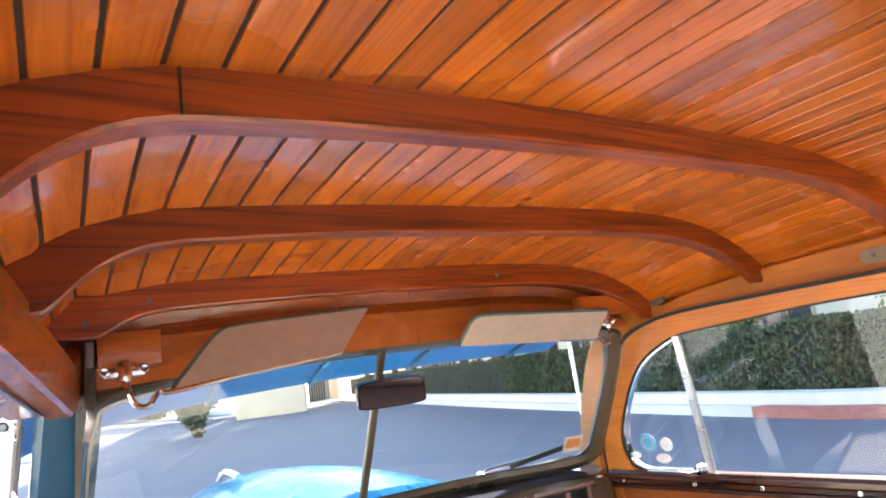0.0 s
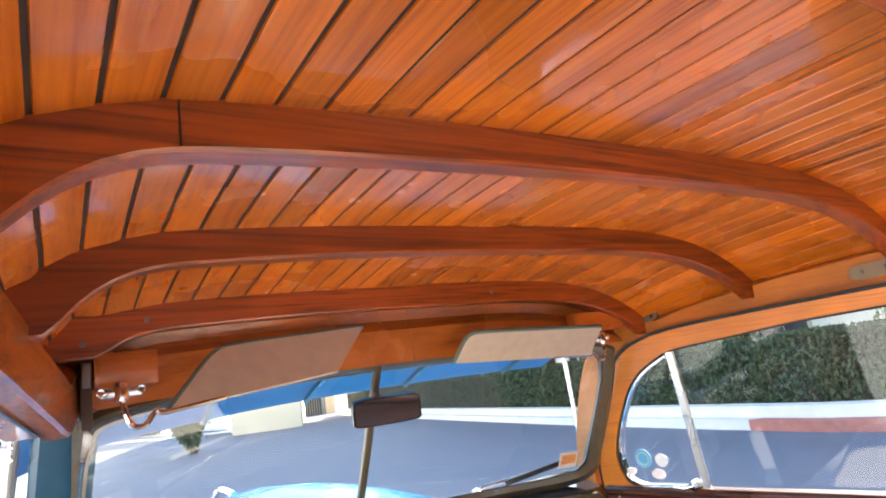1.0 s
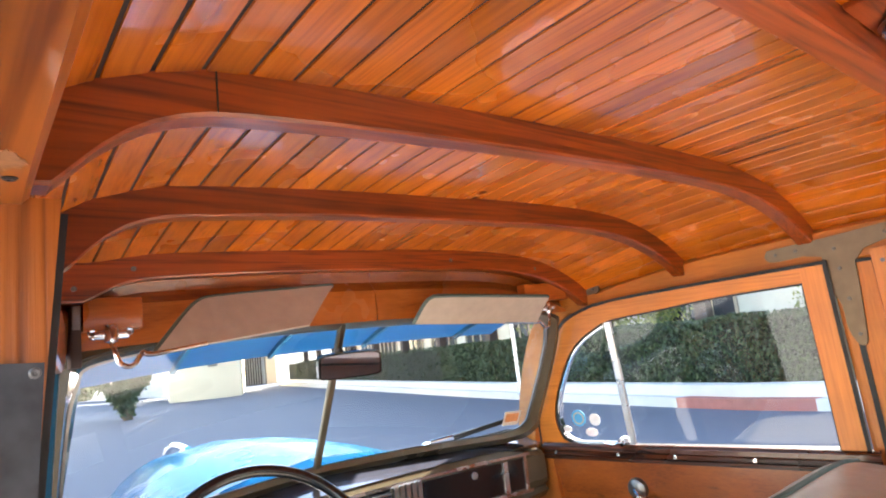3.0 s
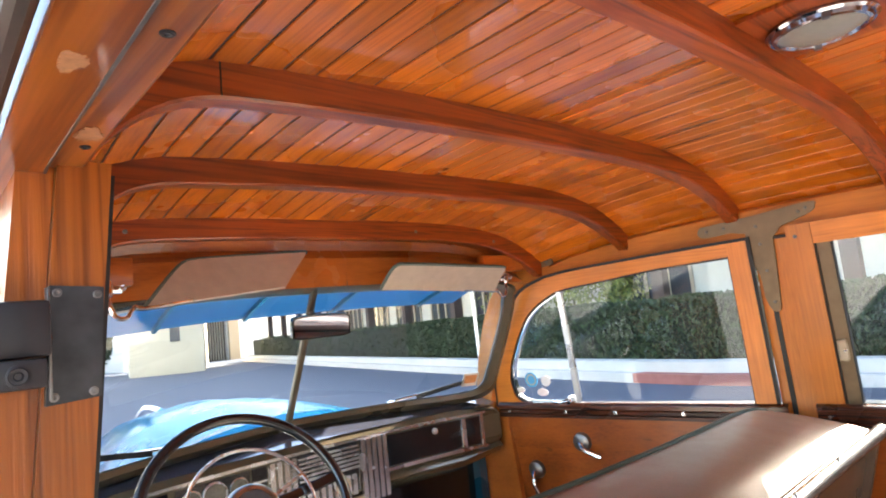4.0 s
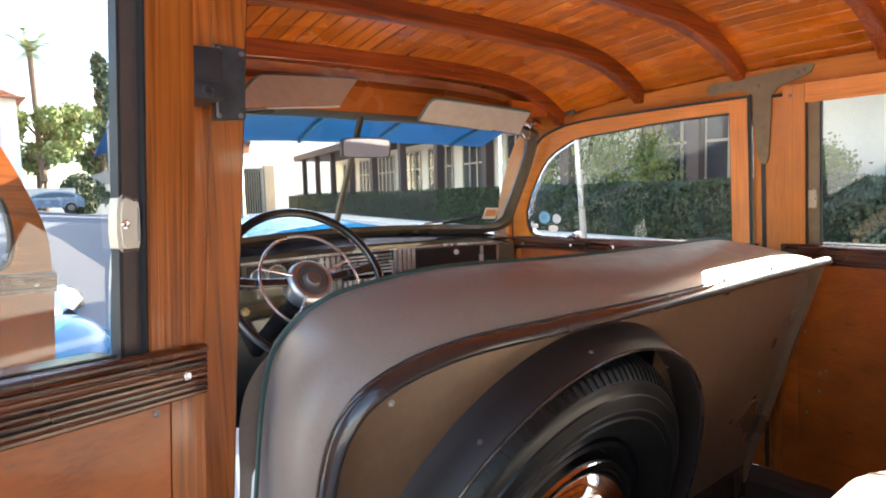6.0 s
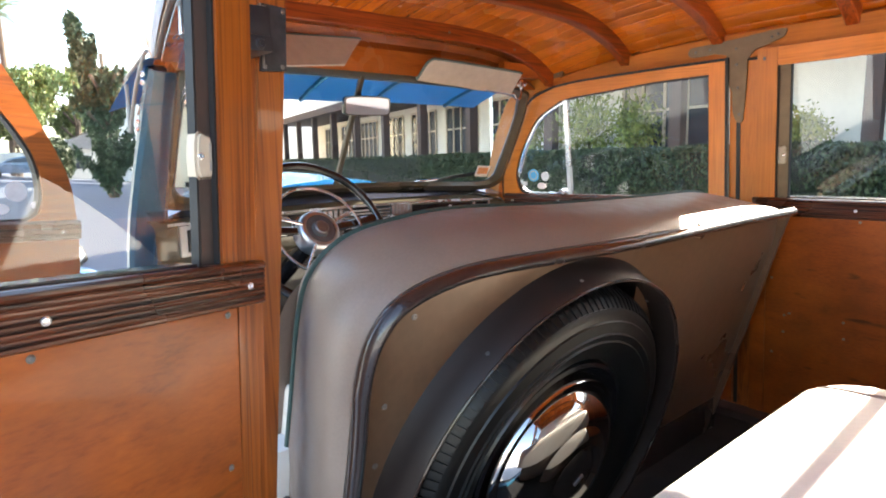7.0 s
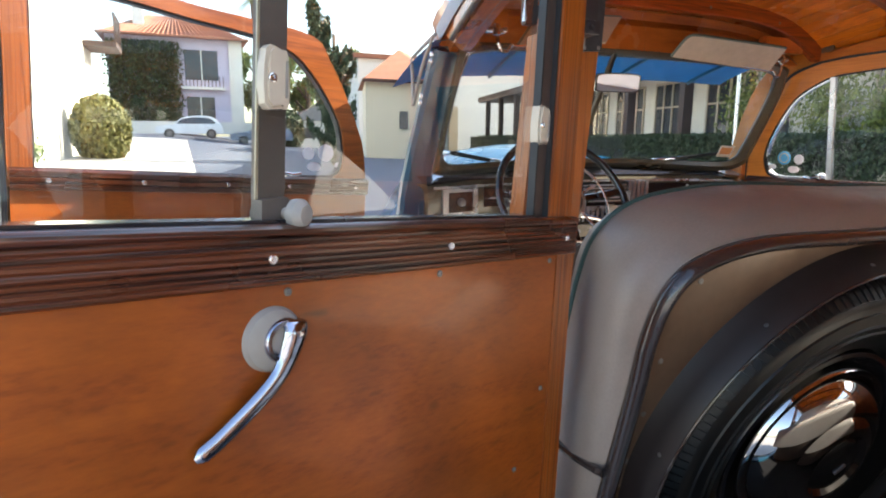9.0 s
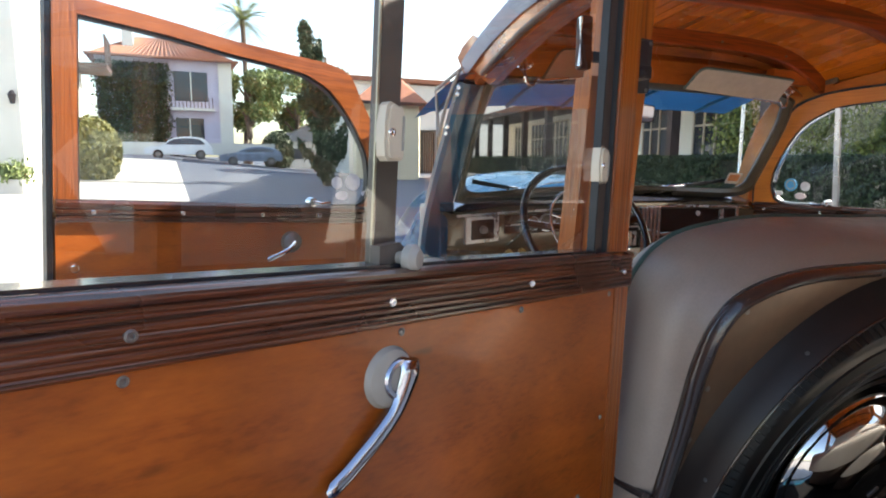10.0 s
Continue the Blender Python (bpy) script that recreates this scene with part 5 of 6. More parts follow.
tipped = Matrix.Translation((0, -0.66, 0.74)) @ pose(0, 0, 0, 32)
shoulder = along([(-0.60, -0.05), (-0.60, 0.60), (-0.55, 0.645), (0.10, 0.65), (0.24, 0.62), (0.40, 0.52), (0.54, 0.36), (0.62, 0.20), (0.64, -0.05)], 4)
bm = prism(shoulder, lambda a, b, d: tipped @ Vector((a, d, b)), -0.14, -0.012)
merge(bm, prism([(-0.02 + (a + 0.02) * 0.975, 0.25 + (b - 0.25) * 0.965) for a, b in shoulder], lambda a, b, d: tipped @ Vector((a, d, b)), -0.012, 0.0))
part("backrest", bm, WHITE_SEAT, ms)

# ---- dashboard ----
dash = thing("dashboard", "brown enamelled dashboard with chrome grille bars and dials", "dashboard")
def dash_y(x):
    return 0.905 - 0.09 * x * x
prof = [(0.085, 0.075), (0.045, 0.074), (0.012, 0.064), (0.0, 0.048), (0.0, -0.045), (0.010, -0.062), (0.0, -0.075), (0.016, -0.100), (0.04, -0.110), (0.10, -0.110)]
bm = bmesh.new()
prev = None
for i in range(33):
    x = -0.60 + 1.20 * i / 32
    s = 1 - 0.25 * max(0, abs(x) - 0.45) / 0.15
    r = [bm.verts.new((x + 0.03, dash_y(x) + a, 1.005 + b * s - 0.03 * x * x)) for a, b in prof]
    if prev:
        for j in range(len(prof) - 1):
            bm.faces.new((prev[j], prev[j + 1], r[j + 1], r[j]))
    prev = r
part("dash_body", bm, DASH, dash)
bm = bmesh.new()
prev = None
for i in range(33):
    x = -0.60 + 1.20 * i / 32
    r = [bm.verts.new((x + 0.03, dash_y(x) + a, 1.078 + b - 0.03 * x * x)) for a, b in ((0.008, -0.008), (0.045, 0.001), (0.085, 0.012), (0.15 - 0.1 * abs(x), 0.020))]
    if prev:
        for j in range(3):
            bm.faces.new((prev[j], prev[j + 1], r[j + 1], r[j]))
    prev = r
# Blue-grey base carries the sky's reflection in the dash top's colour.
part("dash_top", bm, plain("dash_top_sky_tint", (0.10, 0.11, 0.16), 0.14, 0.5, 30, 0.2, 0, 1.0), dash, "glossy enamelled dash top")
def on_dash(a, b, d):
    return Vector((a + 0.02, dash_y(a) - d, b - 0.03 * a * a))
def dash_box(x0, x1, z0, z1, d0, d1):
    n = 6
    bm = bmesh.new()
    for k in range(n):
        a, b = x0 + (x1 - x0) * k / n, x0 + (x1 - x0) * (k + 1) / n
        prism([(a, z0), (b, z0), (b, z1), (a, z1)], on_dash, d0, d1, bm)
    bmesh.ops.remove_doubles(bm, verts=bm.verts, dist=1e-5)
    return bm
part("chrome_strip", dash_box(-0.56, 0.55, 1.049, 1.056, 0.0, 0.004), CHROME_SOFT, dash, "long chrome trim strip")
part("chrome_strip", dash_box(0.20, 0.55, 0.954, 0.962, 0.0, 0.005), CHROME_SOFT, dash)
gl = part("glovebox_lid", dash_box(0.205, 0.525, 0.966, 1.044, 0.0, 0.004), BLACK, dash, "glossy black glovebox lid")
part("lock", lathe([(0, 0.006), (0.008, 0.005), (0.009, 0.0)], Matrix.Translation(on_dash(0.36, 1.028, 0.004)) @ pose(0, 0, 0, 90), 14), CHROME_SOFT, gl)
part("glovebox_edge", dash_box(0.455, 0.468, 0.966, 1.044, 0.004, 0.009), CHROME_SOFT, gl)
part("glovebox_edge", dash_box(0.526, 0.536, 0.962, 1.048, 0.0, 0.007), CHROME_SOFT, gl)
grille = part("radio_grille", dash_box(-0.07, 0.115, 0.93, 1.048, 0.0005, 0.002), BLACK, dash, "dark speaker grille with chrome bars")
for k in range(4):
    part("upright_bar", dash_box(-0.125 + k * 0.018, -0.113 + k * 0.018, 0.94, 1.046, 0.0, 0.010), CHROME_SOFT, grille)
for k in range(5):
    part("upright_bar", dash_box(0.118 + k * 0.0165, 0.130 + k * 0.0165, 0.90, 1.050, 0.0, 0.012), CHROME_SOFT, grille)
for k in range(6):
    part("cross_bar", dash_box(-0.052, 0.114, 0.985 + k * 0.010, 0.990 + k * 0.010, 0.001, 0.007), CHROME_SOFT, grille)
for k in range(11):
    part("upright_bar", dash_box(-0.09 + k * 0.018, -0.079 + k * 0.018, 0.925, 0.972, 0.001, 0.010), CHROME_SOFT, grille)
part("radio_dial", lathe([(0, 0.012), (0.018, 0.010), (0.022, 0.0)], Matrix.Translation(on_dash(0.06, 0.955, 0.006)) @ pose(0, 0, 0, 90), 24), CREAM, grille, "round pale radio dial")
part("radio_panel", dash_box(-0.10, 0.13, 0.878, 0.915, -0.004, 0.008), plain("radio_enamel", (0.55, 0.48, 0.36), 0.35, 0.2, 60, 0.3, 0), dash, "pale radio control panel")
for x in (-0.07, -0.02, 0.04, 0.10):
    part("radio_knob", lathe([(0, 0.014), (0.007, 0.012), (0.008, 0.0)], Matrix.Translation(on_dash(x, 0.897, 0.008)) @ pose(0, 0, 0, 90), 14), CHROME_SOFT, dash)
cl = part("instrument_cluster", dash_box(-0.33, -0.17, 0.985, 1.044, 0.0, 0.003), BLACK, dash, "black instrument panel")
for x, r in ((-0.300, 0.022), (-0.25, 0.027), (-0.197, 0.022)):
    part("gauge", lathe([(r, 0.0), (r, 0.005), (r * 0.88, 0.006), (r * 0.86, 0.003), (0, 0.003)], Matrix.Translation(on_dash(x, 1.015, 0.003)) @ pose(0, 0, 0, 90), 24), CHROME_SOFT, cl)
    part("gauge_face", lathe([(r * 0.85, 0.004), (0, 0.004)], Matrix.Translation(on_dash(x, 1.015, 0.003)) @ pose(0, 0, 0, 90), 24), plain("dial_face", (0.10, 0.09, 0.07), 0.3, 0, 200, 0.6, 0), cl)
for x0, x1 in ((-0.40, -0.345), (-0.165, -0.130)):
    sp = part("switch_panel", dash_box(x0, x1, 0.99, 1.044, 0.0, 0.003), BLACK, dash)
    part("switch_trim", dash_box(x0, x1, 1.012, 1.016, 0.003, 0.005), CHROME_SOFT, sp)
cf = part("clock_frame", dash_box(-0.535, -0.425, 0.972, 1.047, 0.0, 0.012), CHROME_SOFT, dash, "square chrome frame round a dark vent")
part("clock_recess", dash_box(-0.518, -0.442, 0.982, 1.038, 0.012, 0.0135), BLACK, cf)
part("clock_knob", lathe([(0, 0.016), (0.010, 0.013), (0.012, 0.0)], Matrix.Translation(on_dash(-0.48, 1.010, 0.0135)) @ pose(0, 0, 0, 90), 20), STEEL, cf)
for x in (-0.39, -0.345):
    part("pull_knob", lathe([(0, 0.022), (0.009, 0.020), (0.011, 0.010), (0.006, 0.0)], Matrix.Translation(on_dash(x, 0.935, 0.004)) @ pose(0, 0, 0, 90), 16), plain("amber_knob", (0.35, 0.22, 0.08), 0.3, 0, 60, 0.2, 0), dash, "small amber pull knob")

# ---- steering wheel and column ----
sw = thing("steering_wheel", "large thin black steering wheel with a chrome horn ring", "steering wheel")
SW = look((-0.256, 0.66, 1.018), (-0.256, 0.66 + math.cos(radians(33)), 1.018 - math.sin(radians(33))))
SW = SW @ pose(0, 0, 0)
def on_wheel(r, a, d):
    return SW @ Vector((r * math.cos(a), r * math.sin(a), d))
ring_path = [on_wheel(0.190, 2 * math.pi * i / 72, 0.0) for i in range(72)]
axis = SW.to_3x3() @ Vector((0, 0, 1))
part("rim", sweep(ring_path, circle(0.0105, 12), up=lambda i: axis, closed=True), BLACK, sw)
part("horn_ring", sweep([on_wheel(0.118, 2 * math.pi * i / 60, 0.012) for i in range(60)], circle(0.0035, 8), up=lambda i: axis, closed=True), CHROME_SOFT, sw, "thin chrome horn ring")
for a in (8, 172, 270):
    a = radians(a)
    part("spoke", sweep([on_wheel(0.03, a, 0.004), on_wheel(0.12, a, -0.004), on_wheel(0.189, a, 0.0)], rect(-0.010, 0.010, -0.004, 0.004, 0.002), up=lambda i: axis), BLACK, sw)
for a in (22, 158, 236, 304):
    a = radians(a)
    part("ring_arm", tube([on_wheel(0.045, a, 0.016), on_wheel(0.117, a, 0.012)], 0.0035, 8), CHROME_SOFT, sw)
hubp = part("hub", lathe([(0.052, -0.03), (0.054, 0.006), (0.050, 0.016), (0.044, 0.020), (0.038, 0.020)], SW, 40), plain("hub_chrome", (0.42, 0.42, 0.44), 0.30, 1, 60, 0.15, 0), sw, "chrome hub ring")
part("horn_button", lathe([(0.038, 0.019), (0.034, 0.020), (0.022, 0.016), (0.021, 0.024), (0.0, 0.028)], SW, 36), plain("horn_button_grey", (0.10, 0.10, 0.105), 0.5, 0.3, 60, 0.2, 0), hubp, "dark grey horn button")
part("horn_emblem", lathe([(0.018, 0.0265), (0.015, 0.029), (0, 0.030)], SW, 24), STEEL, hubp)
part("column", tube([on_wheel(0, 0, -0.03), on_wheel(0, 0, -0.40)], 0.022, 16), BLACK, sw)
part("gear_lever", tube([on_wheel(0.02, 0, -0.07), on_wheel(0.10, radians(-10), -0.06), on_wheel(0.17, radians(-14), -0.05)], 0.005, 8), CHROME, sw)

# ---- outside of the car ahead ----
hood = thing("car_hood", "bright blue glossy car hood with a centre ridge", "car hood")
bm = bmesh.new()
prev = None
for j in range(25):
    y = 1.02 + 1.22 * j / 24
    f = j / 24
    w = 0.60 - 0.26 * f
    zt = 1.128 + 0.040 * math.sin(math.pi * min(1.0, f * 1.25)) - 0.05 * f - 0.30 * max(0, f - 0.85) ** 1.5 * 6
    r = [bm.verts.new((w * q, y, zt - (0.30 + 0.10 * f) * abs(q) ** 2.6 + (0.006 if abs(q) < 0.05 else 0))) for q in [-1 + k / 12 for k in range(25)]]
    if prev:
        for k in range(24):
            bm.faces.new((prev[k], prev[k + 1], r[k + 1], r[k]))
    prev = r
bmesh.ops.solidify(bm, geom=bm.faces[:], thickness=0.004)
part("panel", bm, BLUE, hood)
part("ornament", tube(smooth_path([(0, 1.95, 1.10), (0, 2.12, 1.105), (0, 2.22, 1.07)], 4), 0.012, 10), CHROME, hood)
for sg in (-1, 1):
    fd = thing("front_fender", "rounded blue front fender with a chrome lamp rim", "car fender", group="front fenders")
    bm = bmesh.new()
    prev = None
    for j in range(21):
        f = j / 20
        y = 1.05 + 1.25 * f
        z = 0.55 + 0.33 * math.sin(min(1, f * 1.15 + 0.10) * math.pi) ** 0.7
        r = [bm.verts.new((sg * (0.66 + 0.17 * math.cos(radians(a)) - 0.05 * f), y, z - 0.22 + 0.22 * math.sin(radians(a)))) for a in range(0, 181, 15)]
        if prev:
            for k in range(12):
                bm.faces.new((prev[k], prev[k + 1], r[k + 1], r[k]))
        prev = r
    part("panel", bm, BLUE, fd)
    part("lamp", lathe([(0, 0.03), (0.06, 0.02), (0.085, 0.0), (0.09, -0.02), (0.07, -0.12), (0.02, -0.2)], Matrix.Translation((sg * 0.56, 2.22, 0.80)) @ pose(0, 0, 0, -90), 28), CHROME, fd)

# road wheels under the body
for sg in (-1, 1):
    for y in (-1.35, 1.72):
        rw = thing("road_wheel", "black road wheel carrying the wagon on the ground", "wheel", group="road wheels")
        wm = Matrix.Translation((sg * 0.60, y, 0.345)) @ pose(0, 0, 0, 0, 90 * sg, 0)
        part("tyre", lathe([(0.20, -0.07), (0.22, -0.085), (0.28, -0.085), (0.33, -0.06), (0.345, -0.02), (0.345, 0.02), (0.33, 0.06), (0.28, 0.085), (0.22, 0.085), (0.20, 0.07)], wm, 48), TYRE, rw)
        part("disc", lathe([(0.205, 0.06), (0.19, 0.03), (0.12, 0.045), (0.06, 0.06), (0.0, 0.065)], wm, 36), TEAL, rw, "dark blue painted steel disc")

# ---- the ground and what stands outside ----
def ground_z(x, y):
    """Level round the car; the drive climbs gently far ahead on the left."""
    d = max(0.0, y - 6.0)
    return 0.028 * d * max(0.0, min(1.0, (9 - x) / 12))

bm = bmesh.new()
xs = [-400, -150, -80, -50, -30, -20, -14, -9, -5, -2, 1, 4, 7, 10, 14, 20, 30, 50, 80, 150, 400]
yv = [-400, -100, -30, -12, -4, 0, 3, 6, 9, 12, 16, 20, 25, 30, 36, 42, 50, 60, 80, 120, 400]
grid = [[bm.verts.new((x, y, ground_z(x, min(y, 70)))) for x in xs] for y in yv]
for a, b in zip(grid, grid[1:]):
    for j in range(len(xs) - 1):
        bm.faces.new((a[j], a[j + 1], b[j + 1], b[j]))
solid("ground", bm, ASPHALT, "grey asphalt yard and drive", "ground", kind="structure")

# Pale drive on the sunlit side; its edge stands in for a shadow edge.
bm = bmesh.new()
grid = [[bm.verts.new((x, y, ground_z(x, min(y, 70)) + 0.006)) for x in (-60, -30, -14, -8, -4, -2.0, -0.9)] for y in (-40, -12, -4, 0, 3, 6, 9, 12, 16, 20, 25, 30, 36, 41)]
for a, b in zip(grid, grid[1:]):
    for j in range(6):
        bm.faces.new((a[j], a[j + 1], b[j + 1], b[j]))
solid("pavement", bm, DRIVE, "pale sunlit concrete drive beside the car", "pavement", kind="structure")

HEDGE_LINE = [(8.0, -14), (8.2, 4), (9.4, 10), (15.8, 36)]
def line_at(y, off=0.0):
    for (x0, y0), (x1, y1) in zip(HEDGE_LINE, HEDGE_LINE[1:]):
        if y <= y1:
            return x0 + (x1 - x0) * (y - y0) / (y1 - y0) + off
    return HEDGE_LINE[-1][0] + off

kerb = thing("kerb", "low pale concrete kerb with a red painted stretch", "kerb", kind="structure")
ksec = [(-0.12, 0.0), (-0.11, 0.13), (0.28, 0.15), (0.28, 0.0)]
for y0, y1, mt in ((-14, 2.9, CONCRETE), (2.9, 4.9, plain("red_kerb", (0.34, 0.12, 0.10), 0.8, 0, 8, 0.3, 0.2)), (4.9, 36, CONCRETE)):
    n = max(2, int((y1 - y0) / 1.5))
    part("kerb_stone", sweep([(line_at(y0 + (y1 - y0) * i / n), y0 + (y1 - y0) * i / n, 0) for i in range(n + 1)], [(-a, b) for a, b in reversed(ksec)]), mt, kerb)
part("plinth", sweep([(line_at(-14 + 2 * i, 0.30), -14 + 2 * i, 0) for i in range(26)], [(-0.25, 0.0), (-0.25, 0.30), (-0.02, 0.31), (-0.02, 0.0)]), CONCRETE, kerb, "pale low wall under the hedge")

def leaves(name, count, place, size, material, label, category, kind="stuff", seed=1, parent=None):
    rng = random.Random(seed)
    verts, faces = [], []
    for i in range(count):
        c = Vector(place(rng))
        s = size * rng.uniform(0.6, 1.3)
        e = Euler((rng.uniform(0, 6.3), rng.uniform(0, 6.3), rng.uniform(0, 6.3))).to_matrix()
        k = len(verts)
        for p in ((-1, 0, 0), (0, -0.45, 0.12), (1, 0, 0), (0, 0.45, 0.12)):
            verts.append(c + e @ Vector(p) * s)
        faces.append((k, k + 1, k + 2, k + 3))
    me = bpy.data.meshes.new(name)
    me.from_pydata(verts, [], faces)
    me.materials.append(material)
    ob = new(name, me)
    if parent:
        ob.parent = parent
        return tagged(ob, kind=kind)
    return tagged(ob, label, category, kind=kind)

# Out of view behind y -1 the hedge is raised to darken glass reflections.
def tall(y):
    return 1.8 * max(0.0, min(1.0, -y - 1.0))

def hedge_place(rng):
    y = rng.uniform(-6, 34) if rng.random() < 0.3 else rng.uniform(1, 14)
    u = rng.random()
    bump = 0.10 * noise.noise((y * 1.3, 0, 2))
    if u < 0.7:
        return (line_at(y, 0.42 + bump + rng.uniform(0, 0.10)), y, rng.uniform(0.25, 1.27 + bump * 0.4 + tall(y)))
    return (line_at(y, rng.uniform(0.42, 1.2)), y, 1.24 + bump * 0.5 + tall(y) + rng.uniform(-0.05, 0.06))

hg = thing("hedge", "dense dark green clipped hedge behind the kerb", "hedge", kind="stuff")
leaves("leaves", 42000, hedge_place, 0.042, HEDGE, "", "", seed=3, parent=hg)
# Near-black body inside the leaves stands in for the hedge's inner shade.
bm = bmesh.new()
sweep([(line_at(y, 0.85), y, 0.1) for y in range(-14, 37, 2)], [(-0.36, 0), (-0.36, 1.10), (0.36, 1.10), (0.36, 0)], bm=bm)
# Body of the added tall stretch, unseen except as dark reflection.
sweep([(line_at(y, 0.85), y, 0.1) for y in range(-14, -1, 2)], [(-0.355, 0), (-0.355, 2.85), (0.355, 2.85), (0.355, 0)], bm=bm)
part("core", bm, plain("hedge_inner_shade", (0.010, 0.014, 0.006), 0.9, 0, 20, 0.5, 0.5), hg)

# long white building behind the hedge, with a porch on brown posts
hs = thing("porch_building", "long white building with a porch on brown posts", "building")
BX = 12.6
def porch(parent, m, y0, y1, high, first=0.6):
    fn = lambda c: m @ c
    part("wall", box((BX, y0, 0), (BX + 6, y1, high), fn=fn), STUCCO, parent)
    part("roof", box((BX - 2.6, y0, 3.25), (BX - 0.01, y1, 3.55), fn=fn), BROWN_POST, parent)
    part("roof_upper", box((BX - 0.5, y0, high), (BX + 6.5, y1, high + 0.3), fn=fn), ROOF_TILE, parent)
    part("porch_floor", box((BX - 2.3, y0, 0), (BX - 0.01, y1, 0.35), fn=fn), CONCRETE, parent)
    y = y0 + first
    while y < y1 - 0.3:
        part("post", box((BX - 2.4, y, 0.35), (BX - 2.16, y + 0.24, 3.25), fn=fn), BROWN_POST, parent)
        if y > y1 - 2.9:
            break
        w = part("window", box((BX - 0.03, y + 0.55, 0.75), (BX + 0.05, y + 2.75, 2.95), fn=fn), WIN_DK, parent)
        for q in (0.50, 1.06, 1.62, 2.18, 2.72):
            part("window_bar", box((BX - 0.07, y + q, 0.72), (BX - 0.031, y + q + 0.07, 2.95), fn=fn), CREAM, w)
        part("transom", box((BX - 0.065, y + 0.57, 2.18), (BX - 0.032, y + 2.72, 2.24), fn=fn), CREAM, w)
        part("lintel", box((BX - 0.07, y + 0.50, 2.951), (BX - 0.031, y + 2.79, 3.03), fn=fn), CREAM, w)
        y += 3.1

# Heights above the porch are made up to lay shade across the yard.
porch(hs, Matrix(), -14, 2.6, 5.6)
porch(hs, Matrix(), 2.61, 10.0, 7.9, 2.7)
wing = thing("porch_wing", "far wing of the white building with brown posts", "building")
porch(wing, Matrix.Translation((BX, 10.2, 0)) @ pose(0, 0, 0, 0, 0, -13.8) @ Matrix.Translation((-BX, -10.2, 0)), 10.2, 34.0, 7.9)
# white end building straight ahead, with a dark gate
eb = thing("end_building", "white stucco building with a dark iron gate", "building")
part("wall", box((10.4, 42, 0), (15.0, 50, 6.5)), STUCCO, eb)
part("wall", box((17.2, 42, 0), (30.0, 50, 6.5)), STUCCO, eb)
part("lintel", box((15.0, 42.05, 3.2), (17.2, 49.9, 6.4)), STUCCO, eb)
part("roof", box((10.0, 41.6, 6.5), (30.4, 50.4, 6.8)), ROOF_TILE, eb)
for q in range(12):
    part("gate_bar", box((15.0 + q * 0.18, 42.2, 0), (15.06 + q * 0.18, 42.26, 3.0)), BLACK, eb)
for x in (14.2, 17.2):
    part("pilaster", box((x, 41.7, 0), (x + 0.7, 42.0, 3.4)), plain("tan_stucco", (0.45, 0.34, 0.22), 0.9, 0, 10, 0.2, 0.2), eb)
for x in (11.5,):
    part("window", box((x, 41.95, 2.4), (x + 0.9, 42.05, 4.2)), WIN_DK, eb)
def bush_place(cx, cy, cz, rx, rz):
    def f(rng):
        while True:
            p = Vector((rng.gauss(0, 1), rng.gauss(0, 1), rng.gauss(0, 1))).normalized() * rng.uniform(0.82, 1.05)
            if p.z > -0.8:
                return (cx + p.x * rx, cy + p.y * rx, cz + p.z * rz)
    return f

def bush(name, cx, cy, rx, rz, mt, label, n, size, seed):
    b = thing(name, label, "bush", Matrix())
    z0 = ground_z(cx, cy)
    leaves("leaves", n, bush_place(cx, cy, z0 + rz * 0.8, rx, rz), size, mt, "", "", seed=seed, parent=b)
    bm = bmesh.new()
    bmesh.ops.create_icosphere(bm, subdivisions=3, radius=1)
    for v in bm.verts:
        v.co = Vector((cx + v.co.x * rx * 0.85, cy + v.co.y * rx * 0.85, z0 + rz * 0.8 + v.co.z * rz * 0.85))
    part("core", bm, plain("bush_core", (0.05, 0.05, 0.015), 0.9, 0, 8, 0.5, 0.5), b)
    return b

bush("clipped_bush", -3.50, 21.5, 0.84, 1.05, SHRUB, "large rounded yellow-green clipped bush by the drive", 5000, 0.09, 5)
bush("dark_bush", 7.2, 53.0, 1.3, 1.7, HEDGE, "dark round bush across the street", 2500, 0.14, 6)

# near white building on the left of the drive
lb = thing("side_building", "tall white building with a balcony beside the drive", "building")
part("wall", box((-14, 17.0, -0.5), (-4.45, 29.6, 8.6)), STUCCO, lb)
part("eave", box((-14.2, 16.6, 8.6), (-3.8, 30.0, 8.85)), BROWN_POST, lb)
part("balcony", box((-4.449, 27.0, 4.5), (-3.3, 29.5, 4.7)), BROWN_POST, lb)
for q in range(9):
    part("balcony_bar", box((-3.35, 27.0 + q * 0.3, 4.7), (-3.30, 27.05 + q * 0.3, 5.7)), BROWN_POST, lb)
part("balcony_rail", box((-3.37, 27.0, 5.7), (-3.28, 29.5, 5.78)), BROWN_POST, lb)
for x, z in ((-7.6, 1.4), (-7.6, 4.6)):
    part("window", box((x, 16.95, z), (x + 1.0, 17.05, z + 1.5)), WIN_DK, lb)
wl = thing("wall_lantern", "small dark iron lantern on the white wall", "wall lamp")
part("bracket", box((-4.60, 16.86, 2.62), (-4.54, 16.998, 2.68), 0.005), IRON, wl)
